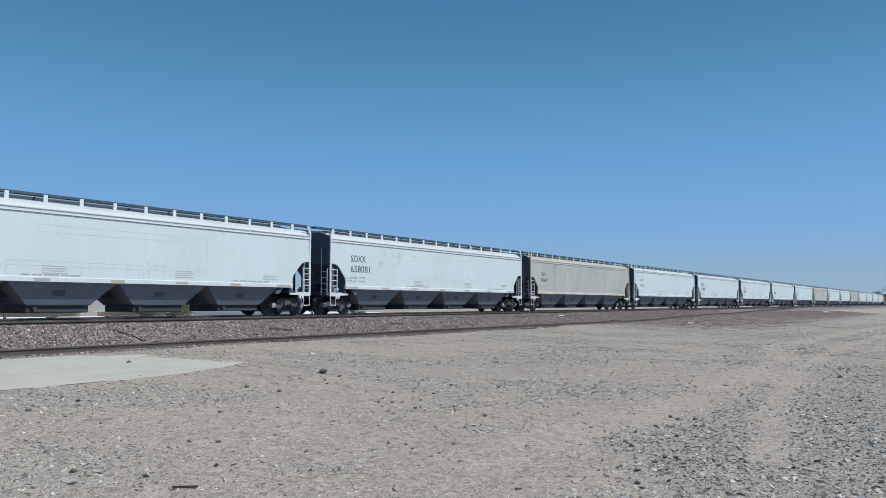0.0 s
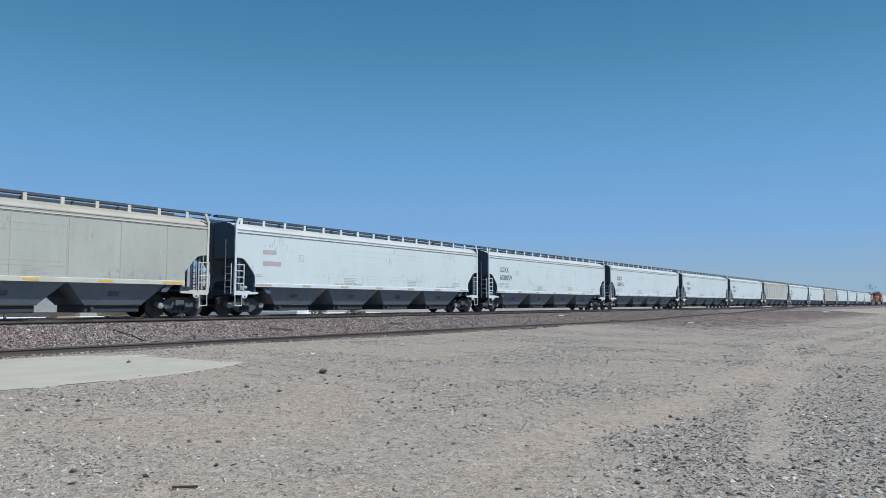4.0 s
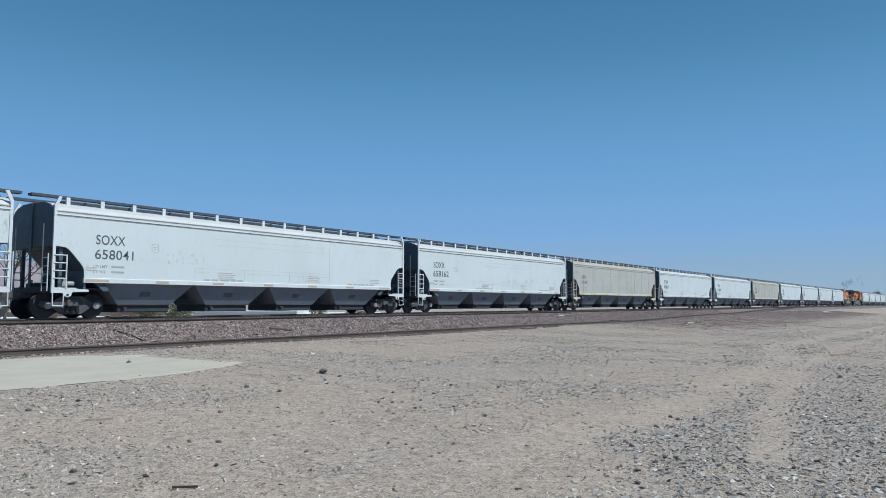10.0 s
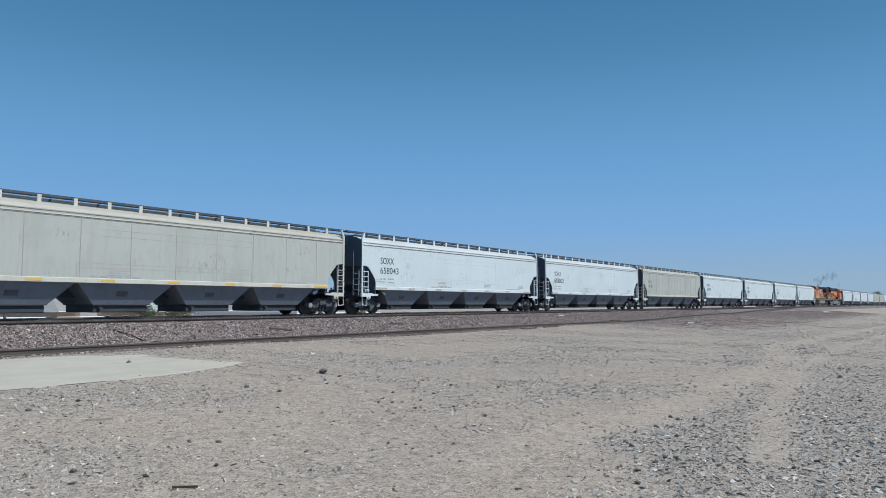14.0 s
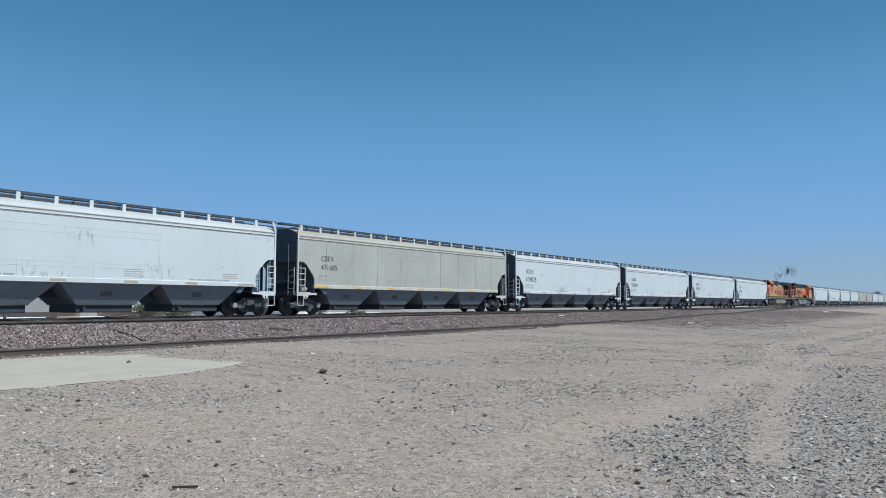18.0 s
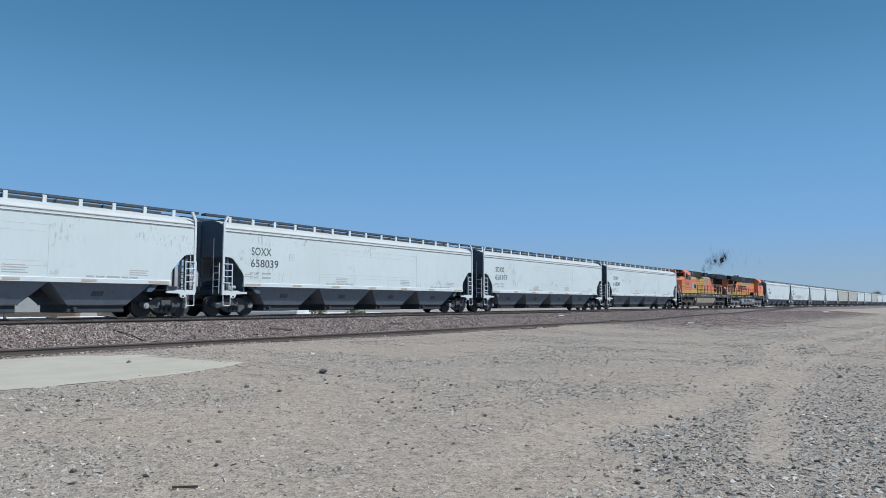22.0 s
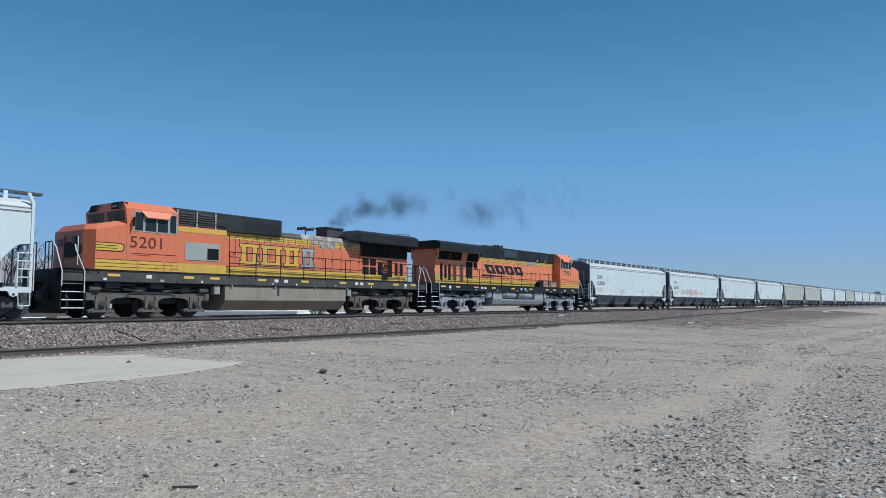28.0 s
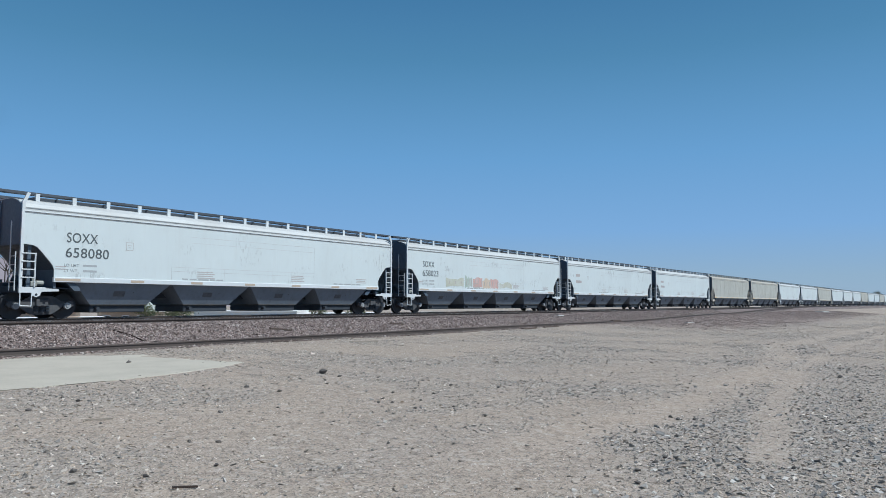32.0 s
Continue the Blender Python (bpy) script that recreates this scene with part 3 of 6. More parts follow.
        # coupler and air hose
        bm = box(B(), e * (HALF - 0.2), e * (HALF + 0.42), -0.11, 0.11, 0.76, 0.96, 0.02)
        box(bm, e * (HALF + 0.34), e * (CAR / 2 + 0.03), -0.16, 0.14, 0.70, 1.02, 0.04)
        part("coupler", bm, M_TRUCK, car)
        bm = pipe(B(), [(e * (HALF + 0.15), 0.4, 0.85), (e * (HALF + 0.3), 0.38, 0.6), (e * (HALF + 0.5), 0.25, 0.38), (e * CAR / 2, 0.12, 0.42)], 0.025)
        part("air_hose", bm, M_BLACK, car)
    # four discharge bays on a centre sill
    part("centre_sill", box(B(), -HALF, HALF, -0.32, 0.32, 0.78, 1.30), M_BLACK, car)
    for i in range(4):
        cx = (i - 1.5) * BAY
        w0 = BAY / 2 - 0.86
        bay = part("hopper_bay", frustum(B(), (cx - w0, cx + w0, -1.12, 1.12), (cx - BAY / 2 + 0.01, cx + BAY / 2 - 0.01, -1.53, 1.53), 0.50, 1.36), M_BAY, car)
        plate = box(B(), cx - 0.36, cx + 0.10, -0.006, 0.006, -0.11, 0.11)
        plate = part("bay_plate", plate, M_PLATE, bay, "dark blank plate")
        plate.matrix_basis = pose(0, -1.12 - 0.41 * (0.93 - 0.50) / 0.86 - 0.003, 0.93, math.degrees(math.atan2(0.41, 0.86)))
        part("bay_bolt", rod(B(), (cx + 0.45, -1.36, 0.99), (cx + 0.45, -1.30, 0.99), 0.02, 6), M_FRAMEGREY, bay)
        part("discharge_gate", box(B(), cx - w0 + 0.03, cx + w0 - 0.03, -1.05, 1.05, 0.21, 0.50, 0.03), M_BLACK, car)
        part("gate_flange", box(B(), cx - w0 - 0.02, cx + w0 + 0.02, -1.14, 1.14, 0.485, 0.52), M_FRAMEGREY, bay)
        part("gate_pipe", rod(B(), (cx - w0 + 0.25, -1.25, 0.36), (cx - w0 + 0.25, 1.25, 0.36), 0.07, 8), M_BLACK, car)
    # brake gear at one end
    if not far:
        for s in (-1, 1):
            bm = box(B(), -HALF + 0.50, -HALF + 0.72, s * 1.18, s * 1.36, 1.16, 1.34, 0.02)
            rod(bm, (-HALF + 0.72, s * 1.27, 1.28), (-HALF + 0.95, s * 1.27, 1.28), 0.09, 10)
            rod(bm, (-HALF + 0.61, s * 1.27, 1.34), (-HALF + 0.61, s * 1.27, 1.46), 0.05, 8)
            part("brake_valve", bm, M_PRIMER, car, "pale grey brake valve casting")
    part("brake_reservoir", rod(B(), (-HALF + 1.0, 0.2, 1.42), (-HALF + 1.0, 0.95, 1.42), 0.2, 12), M_BLACK, car)
    bm = rod(B(), (-HALF + 0.2, -0.75, 2.0), (-HALF + 0.16, -0.75, 2.0), 0.26, 14)
    part("brake_wheel", bm, M_BLACK, car)
    # vertical weld seams and sill reflectors on both sides
    seam_me = None
    for s in (-1, 1):
        for i in range(9 if beige and not far else 0):
            x = -HALF + 2.0 + i * 1.99
            if seam_me is None:
                seam_me = part("weld_seam", box(B(), -0.012, 0.012, -0.004, 0.004, 1.52, 3.74), seam, car)
                seam_me.matrix_basis = pose(x, s * (SIDE + 0.002), 0)
            else:
                again(seam_me, car, pose(x, s * (SIDE + 0.002), 0))
        for x, w in () if s > 0 else ((-8.30, 0.45), (-5.6, 0.28), (-2.9, 0.28), (-0.1, 0.28), (2.7, 0.28), (5.4, 0.28), (8.25, 0.45)):
            part("reflector", box(B(), x - w, x + w, s * (SIDE + 0.028), s * (SIDE + 0.036), 1.365, 1.455), refl, car)
    if not far:
        for x0, x1, z in ((-4.1, 3.9, 2.05), (-4.1, 3.9, 1.88), (-3.2, 3.9, 3.10), (-3.2, 3.9, 3.35)):
            part("panel_line", box(B(), x0, x1, -SIDE - 0.003, -SIDE, z, z + 0.014), seam, car)
        for x, z0, z1 in ((-4.1, 1.55, 2.06), (-1.5, 1.55, 2.06), (1.2, 1.55, 2.06), (3.9, 1.55, 3.36)):
            part("panel_line", box(B(), x, x + 0.014, -SIDE - 0.0035, -SIDE, z0, z1), seam, car)
    if not far:
        bm = B()
        for x0, x1, z0, z1 in ((-6.1, -5.8, 2.62, 2.635), (-6.1, -5.8, 2.92, 2.935), (-6.1, -6.085, 2.62, 2.935), (-5.815, -5.8, 2.62, 2.935), (-6.03, -5.87, 2.80, 2.82), (-6.0, -5.9, 2.72, 2.74)):
            box(bm, x0, x1, -SIDE - 0.004, -SIDE, z0, z1)
        part("inspection_box", bm, M_FAINT, car)
    # faded stencil blocks that cannot be read
    for x0, z0, w, n in () if far else ((-8.75, 1.78, 0.42, 2), (-2.9, 1.62, 0.9, 4), (2.4, 1.62, 0.85, 4), (7.0, 1.66, 0.8, 3)):
        bm = B()
        for j in range(n):
            box(bm, x0, x0 + w * (1 - 0.12 * (j % 2)), -SIDE - 0.004, -SIDE, z0 + j * 0.085, z0 + j * 0.085 + 0.035)
        part("stencil_block", bm, M_FAINT, car, "faded illegible stencilled notes")
    for x0 in () if far else (-3.6, 5.3):
        bm = B()
        for x1, w in ((0, 0.28), (0.36, 0.34), (0.78, 0.52), (1.38, 0.26), (1.70, 0.34)):
            box(bm, x0 + x1, x0 + x1 + w, -SIDE - 0.004, -SIDE, 1.54, 1.60)
        part("stencil_line", bm, M_NOTE, car, "small dark stencilled warning")
    for e in (-1, 1):
        hopper_truck(car, e * 8.93)
    return car


def hopper_truck(car, x):
    """A two-axle freight truck with cast side frames."""
    tr = part("truck", box(B(), -0.22, 0.22, -1.15, 1.15, 0.42, 0.72, 0.03), M_TRUCK, car)
    tr.matrix_basis = pose(x, 0, 0)
    prof = [(-1.16, 0.50), (-1.10, 0.64), (-0.72, 0.62), (-0.38, 0.82), (0.38, 0.82), (0.72, 0.62), (1.10, 0.64), (1.16, 0.50), (1.04, 0.40), (0.76, 0.44), (0.45, 0.22), (0.34, 0.16), (-0.34, 0.16), (-0.45, 0.22), (-0.76, 0.44), (-1.04, 0.40)]
    for s in (-1, 1):
        part("side_frame", prism(B(), prof, s * 0.94, s * 1.08), M_TRUCK, tr)
        bm = B()
        for dx in (-0.2, 0.0, 0.2):
            for z in range(5):
                rod(bm, (dx, s * 1.09, 0.235 + z * 0.055), (dx, s * 1.09, 0.262 + z * 0.055), 0.085, 8)
        part("spring_group", bm, M_BLACK, tr)
        for a in (-0.89, 0.89):
            bm = rod(B(), (a, s * 1.06, 0.47), (a, s * 1.17, 0.47), 0.12, 12)
            rod(bm, (a, s * 1.17, 0.47), (a, s * 1.19, 0.47), 0.06, 8)
            part("bearing_cap", bm, M_SILVER, tr, "grey roller bearing cap")
    for a in (-0.89, 0.89):
        w = wheelset(tr, 0.457)
        w.matrix_basis = pose(a, 0, 0.457)


WHEEL_MESH = {}


def wheelset(parent, r):
    """Axle and two flanged wheels in one mesh, turning as one piece."""
    if r not in WHEEL_MESH:
        bm = B()
        rod(bm, (0, -1.05, 0), (0, 1.05, 0), 0.085, 10)
        for s in (-1, 1):
            rod(bm, (0, s * 0.69, 0), (0, s * 0.80, 0), r, 28)
            rod(bm, (0, s * 0.66, 0), (0, s * 0.69, 0), r + 0.028, 28)
            rod(bm, (0, s * 0.80, 0), (0, s * 0.815, 0), r * 0.80, 24)
            rod(bm, (0, s * 0.80, 0), (0, s * 0.86, 0), r * 0.32, 16)
            for k in range(5):
                a = k * 2 * math.pi / 5
                rod(bm, (0.6 * r * math.cos(a), s * 0.81, 0.6 * r * math.sin(a)), (0.6 * r * math.cos(a), s * 0.822, 0.6 * r * math.sin(a)), 0.05, 8)
        first = part("wheelset", bm, M_WHEEL, parent)
        WHEEL_MESH[r] = first.data
        return first
    o = new("wheelset", WHEEL_MESH[r])
    o.parent = parent
    return o

# ---- locomotives: origin at the middle on the rail heads, cab towards -x ----
LOCO = 22.15
FLOOR_Z = 1.85


def wedge(bm, low, high):
    """A solid between two equal rings of corners."""
    a, b = [bm.verts.new(p) for p in low], [bm.verts.new(p) for p in high]
    n = len(a)
    fs = [bm.faces.new(a[::-1]), bm.faces.new(b)] + [bm.faces.new((a[i], a[(i + 1) % n], b[(i + 1) % n], b[i])) for i in range(n)]
    bmesh.ops.recalc_face_normals(bm, faces=fs)
    return bm


def loco_truck(loco, x, steel):
    """A three-axle locomotive truck with a cast frame and pedestals."""
    tr = part("truck", box(B(), -2.6, 2.6, -0.62, 0.62, 0.55, 0.95, 0.04), M_BLACK, loco)
    tr.matrix_basis = pose(x, 0, 0)
    ax = (-2.05, 0.0, 2.05)
    # an arched beam that drops at each axle into a pedestal with a spread foot
    prof = [(-2.75, 0.86), (-2.62, 1.0), (-1.75, 1.02), (-1.45, 0.96), (-0.6, 0.96), (-0.3, 1.04), (0.3, 1.04), (0.6, 0.96), (1.45, 0.96), (1.75, 1.02), (2.62, 1.0), (2.75, 0.86), (2.62, 0.70)]
    for a in ax[::-1]:
        prof += [(a + 0.34, 0.68), (a + 0.27, 0.40), (a + 0.52, 0.28), (a + 0.52, 0.21), (a - 0.52, 0.21), (a - 0.52, 0.28), (a - 0.27, 0.40), (a - 0.34, 0.68)]
        if a > -2:
            prof += [(a - 0.55, 0.77), (a - 1.03, 0.80), (a - 1.5, 0.77)]
    prof += [(-2.62, 0.70)]
    for s in (-1, 1):
        part("side_frame", prism(B(), prof, s * 1.02, s * 1.20), steel, tr)
        for a in ax:
            bm = rod(B(), (a, s * 1.19, 0.56), (a, s * 1.25, 0.56), 0.165, 16)
            rod(bm, (a, s * 1.25, 0.56), (a, s * 1.31, 0.56), 0.13, 12)
            part("axle_box", bm, steel, tr)
            part("axle_cap", rod(B(), (a, s * 1.305, 0.56), (a, s * 1.325, 0.56), 0.105, 12), M_BLACK, tr)
            bm = prism(B(), [(a - 0.30, 0.36), (a - 0.17, 0.36), (a - 0.15, 0.86), (a - 0.27, 0.86)], s * 1.19, s * 1.245)
            prism(bm, [(a + 0.30, 0.36), (a + 0.17, 0.36), (a + 0.15, 0.86), (a + 0.27, 0.86)], s * 1.19, s * 1.245)
            part("pedestal_guide", bm, steel, tr)
            bm = prism(B(), [(a - 0.50, 0.22), (a + 0.50, 0.22), (a + 0.30, 0.31), (a - 0.30, 0.31)], s * 1.04, s * 1.27)
            for dx in (-0.40, 0.40):
                rod(bm, (a + dx, s * 1.20, 0.25), (a + dx, s * 1.31, 0.25), 0.05, 8)
            part("pedestal_tie", bm, steel, tr)
        for a in (-1.03, 1.03):
            bm = rod(B(), (a, s * 1.20, 0.88), (a, s * 1.215, 0.88), 0.075, 10)
            part("frame_hole", bm, M_BLACK, tr)
            bm = rod(B(), (a + 0.75, s * 1.16, 1.12), (a + 0.30, s * 1.16, 1.12), 0.11, 10)
            rod(bm, (a + 0.30, s * 1.16, 1.12), (a - 0.1, s * 1.16, 1.10), 0.035, 6)
            part("brake_cylinder", bm, steel, tr)
        for e in (-1, 1):
            bm = rod(B(), (e * 2.62, s * 1.22, 1.13), (e * 2.18, s * 1.22, 1.13), 0.125, 12)
            rod(bm, (e * 2.66, s * 1.22, 1.13), (e * 2.62, s * 1.22, 1.13), 0.085, 12)
            rod(bm, (e * 2.18, s * 1.22, 1.13), (e * 1.35, s * 1.20, 1.06), 0.035, 6)
            part("end_brake_cylinder", bm, steel, tr)
            bm = box(B(), e * 2.72, e * 2.50, s * 1.06, s * 1.26, 0.66, 0.98, 0.03)
            part("frame_end_casting", bm, steel, tr)
            bm = pipe(B(), [(e * 1.9, s * 1.24, 1.22), (e * 1.2, s * 1.25, 1.26), (e * 0.7, s * 1.24, 1.18), (e * 0.2, s * 1.25, 1.22)], 0.02)
            part("brake_hose", bm, M_BLACK, tr)
            part("damper", rod(B(), (e * 0.45, s * 1.24, 1.05), (e * 1.25, s * 1.24, 1.13), 0.05, 8), steel, tr)
        bm = B()
        for a in ax:
            for dx in (-0.28, 0.28):
                for k in range(4):
                    rod(bm, (a + dx, s * 1.12, 1.06 + k * 0.05), (a + dx, s * 1.12, 1.085 + k * 0.05), 0.075, 8)
        part("coil_springs", bm, M_BLACK, tr)
        part("sand_pipe", pipe(B(), [(-2.7, s * 1.2, 1.2), (-2.75, s * 1.1, 0.6), (-2.62, s * 0.85, 0.15)], 0.025), M_BLACK, tr)
        part("brake_hanger", box(B(), -0.95, 0.95, s * 1.21, s * 1.25, 0.96, 1.0), M_BLACK, tr)
    for a in ax:
        w = wheelset(tr, 0.533)
        w.matrix_basis = pose(a, 0, 0.533)


def end_gear(loco, e, front):
    """Platform, steps, railings, plough and coupler at one end."""
    xo, xi = e * 10.95, e * 9.9
    part("end_platform", box(B(), xo, xi, -1.52, 1.52, 1.70, FLOOR_Z, 0.01), M_LOCOBLACK, loco)
    part("anticlimber", box(B(), e * 10.95, e * 11.02, -1.3, 1.3, 1.45, 1.80, 0.02), M_LOCOBLACK, loco)
    pl = [(-1.45, 0.20), (1.45, 0.20), (1.45, 0.75), (0.9, 1.45), (-0.9, 1.45), (-1.45, 0.75)]
    part("pilot_plough", prism(B(), pl, e * 10.62, e * 10.72, "x"), M_LOCOBLACK, loco)
    bm = box(B(), e * 10.3, e * 10.95, -0.13, 0.13, 0.74, 0.98, 0.02)
    box(bm, e * 10.8, e * (LOCO / 2 + 0.03), -0.17, 0.15, 0.68, 1.04, 0.04)
    part("coupler", bm, M_TRUCK, loco)
    for s in (-1, 1):
        for side in (0, 1):
            x = e * (10.93 - 0.86 * side)
            part("stair_side", prism(B(), [(x - 0.02, 0.32), (x + 0.02, 0.32), (x + 0.02, FLOOR_Z), (x - 0.02, FLOOR_Z)], s * 1.02, s * 1.50), M_LOCOBLACK, loco)
        for i in range(5):
            z = 0.38 + i * 0.30
            tread = part("stair_tread", box(B(), e * 10.92, e * 10.08, s * (1.15 + 0.0 * i), s * (1.50 - 0.05 * i), z, z + 0.03), M_LOCOBLACK, loco)
            part("tread_edge", box(B(), e * 10.91, e * 10.09, s * (1.505 - 0.05 * i), s * (1.52 - 0.05 * i), z - 0.005, z + 0.035), M_RAILWHITE, tread)
        part("stair_back", box(B(), e * 10.92, e * 10.08, s * 1.0, s * 1.03, 0.32, FLOOR_Z), M_LOCOBLACK, loco)
        bm = pipe(B(), [(e * 10.1, s * 1.53, 0.95), (e * 10.1, s * 1.53, 1.75), (e * 10.42, s * 1.45, 2.55), (e * 10.40, s * 1.35, 2.75)], 0.022)
        part("stair_handrail", bm, M_RAILWHITE, loco, "white bent stair handrail")
        bm = pipe(B(), [(e * 10.93, s * 1.53, 1.2), (e * 10.93, s * 1.53, 1.75), (e * 11.0, s * 1.15, 2.65), (e * 11.0, s * 0.9, 2.85)], 0.022)
        part("stair_handrail", bm, M_RAILWHITE, loco, "white bent stair handrail")
        bm = pipe(B(), [(e * 11.0, s * 0.35, 1.8), (e * 11.0, s * 0.35, 2.85), (e * 11.0, s * 0.9, 2.85), (e * 11.0, s * 0.9, 1.8)], 0.022)
        pipe(bm, [(e * 11.0, s * 0.62, 1.8), (e * 11.0, s * 0.62, 2.85)], 0.02)
        part("end_railing", bm, M_LOCOBLACK, loco)
        for k in range(2):
            part("cable_hose", pipe(B(), [(e * 11.0, s * (0.45 + 0.2 * k), 1.5), (e * 11.05, s * (0.42 + 0.2 * k), 1.1), (e * 11.07, s * (0.4 + 0.2 * k), 0.55)], 0.028), M_BLACK, loco)


def railing(loco, s, x0, x1, step=1.5):
    """Walkway railing: a stanchion every metre and a half, two rails."""
    n = max(1, round((x1 - x0) / step))
    first = None
    for i in range(n + 1):
        x = x0 + (x1 - x0) * i / n
        if first is None:
            first = part("stanchion", rod(B(), (0, 0, FLOOR_Z - 0.15), (0, 0, 2.87), 0.024, 6), M_LOCOBLACK, loco)
            first.matrix_basis = pose(x, s * 1.50, 0)
        else:
            again(first, loco, pose(x, s * 1.50, 0))
    for z in (2.86, 2.36):
        part("handrail", rod(B(), (x0, s * 1.50, z), (x1, s * 1.50, z), 0.02, 6), M_LOCOBLACK, loco)


def sheet(name, x0, x1, z0, z1, y, mat, loco, s, proud=0.006, bevel=0.0, label=""):
    """A thin panel on a side face at |y|."""
    a, b = s * y, s * (y + proud)
    return part(name, box(B(), x0, x1, min(a, b), max(a, b), z0, z1, bevel), mat, loco, label)


def build_loco(older):
    loco = new("diesel_locomotive")
    tagged(loco, "orange and yellow wide-cab diesel locomotive, faded, with a burnt hood top" if older else "orange and black wide-cab diesel locomotive with grey trucks", "locomotive", "locomotives")
    steel = M_DUSTY if older else M_SILVER
    orange = M_ORANGE if older else M_ORANGE_NEW
    upper = M_LOCOGREEN if older else M_LOCOBLACK
    # frame and sill
    part("frame", box(B(), -10.9, 10.9, -1.50, 1.50, 1.38, FLOOR_Z, 0.02), M_FRAMEGREY if older else M_LOCOBLACK, loco)
    part("underframe", box(B(), -9.6, 9.6, -0.9, 0.9, 0.95, 1.38), M_BLACK, loco)
    before = set(loco.children)
    # wide nose: chamfered, sloping top
    low = [(-8.5, -1.53, FLOOR_Z), (-9.75, -1.53, FLOOR_Z), (-10.02, -1.12, FLOOR_Z), (-10.02, 1.12, FLOOR_Z), (-9.75, 1.53, FLOOR_Z), (-8.5, 1.53, FLOOR_Z)]
    high = [(-8.45, -1.53, 3.68), (-9.72, -1.53, 3.36), (-9.98, -1.10, 3.36), (-9.98, 1.10, 3.36), (-9.72, 1.53, 3.36), (-8.45, 1.53, 3.68)]
    crown = [(-8.45, -1.20, 3.86), (-9.52, -1.18, 3.62), (-9.80, -0.85, 3.60), (-9.80, 0.85, 3.60), (-9.52, 1.18, 3.62), (-8.45, 1.20, 3.86)]
    part("nose", wedge(B(), low, high), orange, loco)
    part("nose_top", wedge(B(), high, crown), orange, loco)
    part("nose_tread", wedge(B(), [(-8.5, -1.16, 3.862), (-9.50, -1.13, 3.640), (-9.50, 1.13, 3.640), (-8.5, 1.16, 3.862)], [(-8.5, -1.16, 3.874), (-9.50, -1.13, 3.652), (-9.50, 1.13, 3.652), (-8.5, 1.16, 3.874)]), M_FRAMEGREY, loco, "grey anti-slip tread on the nose")
    part("nose_door", box(B(), -10.04, -10.0, 0.25, 0.85, 1.95, 3.2, 0.01), orange, loco)
    part("nose_window", box(B(), -10.06, -10.03, 0.38, 0.72, 2.75, 3.05), M_GLASS, loco)
    part("nose_lamp", rod(B(), (-10.04, -0.45, 3.0), (-9.98, -0.45, 3.0), 0.16, 14), M_GLASS, loco)
    disc = rod(B(), (0, 0, 0), (0, 0, 0.02), 0.5, 24)
    disc = part("nose_emblem", disc, M_LOCOBLACK, loco, "dark oval painted on the nose")
    disc.matrix_basis = Matrix.Translation((-10.035, -0.25, 2.62)) @ Matrix.Rotation(radians(90), 4, "Y") @ Matrix.Diagonal((0.62, 1.7, 1, 1))
    for k in range(3):
        part("nose_stripe", box(B(), -10.012, -10.0, -0.98, 0.22, 2.05 + k * 0.28, 2.19 + k * 0.28), M_YELLOW if older else M_LOCOBLACK, loco)
    part("nose_handrail", rod(B(), (-10.1, -0.95, 2.0), (-10.1, -0.95, 3.1), 0.02, 6), M_RAILWHITE, loco)
    # cab with raked windscreen and chamfered roof
    lowc = [(-8.5, -1.54, FLOOR_Z), (-8.5, 1.54, FLOOR_Z), (-6.25, 1.54, FLOOR_Z), (-6.25, -1.54, FLOOR_Z)]
    midc = [(-8.5, -1.54, 3.70), (-8.5, 1.54, 3.70), (-6.25, 1.54, 3.70), (-6.25, -1.54, 3.70)]
    eave = [(-8.58, -1.54, 4.30), (-8.58, 1.54, 4.30), (-6.25, 1.54, 4.30), (-6.25, -1.54, 4.30)]
    ridge = [(-8.46, -1.12, 4.62), (-8.46, 1.12, 4.62), (-6.35, 1.12, 4.62), (-6.35, -1.12, 4.62)]
    cab = part("cab", wedge(B(), lowc, midc), orange, loco)
    part("cab_upper", wedge(B(), midc, eave), orange, loco)
    part("cab_roof", wedge(B(), eave, ridge), orange, loco)
    part("roof_cap", box(B(), -7.7, -6.5, -0.8, 0.8, 4.62, 4.67, 0.02), M_LOCOGREEN, loco)
    for s in (-1, 1):
        ws = [(-8.50 - 0.012, s * 0.14, 3.80), (-8.50 - 0.012, s * 1.38, 3.80), (-8.575 - 0.012, s * 1.40, 4.24), (-8.575 - 0.012, s * 0.14, 4.24)]
        ws2 = [(x + 0.05, y, z) for x, y, z in ws]
        pane = part("windscreen", wedge(B(), ws, ws2), M_GLASS, loco, "dark raked windscreen pane")
        part("wiper", rod(B(), (-8.54, s * 0.7, 3.78), (-8.60, s * 0.95, 4.1), 0.012, 5), M_BLACK, pane)
        part("number_board", wedge(B(), [(-8.66, s * 0.55, 4.32), (-8.66, s * 1.15, 4.32), (-8.40, s * 1.42, 4.32), (-8.40, s * 0.55, 4.32)], [(-8.62, s * 0.55, 4.58), (-8.62, s * 1.05, 4.58), (-8.38, s * 1.28, 4.58), (-8.38, s * 0.55, 4.58)]), M_LOCOBLACK, loco)
        if s < 0:
            text("board_number", "5201" if older else "7791", 0.20, M_RAILWHITE, loco, pose(-8.655, -0.60, 4.38, 76, 0, -90), 1.0, "pale figures on the number board")
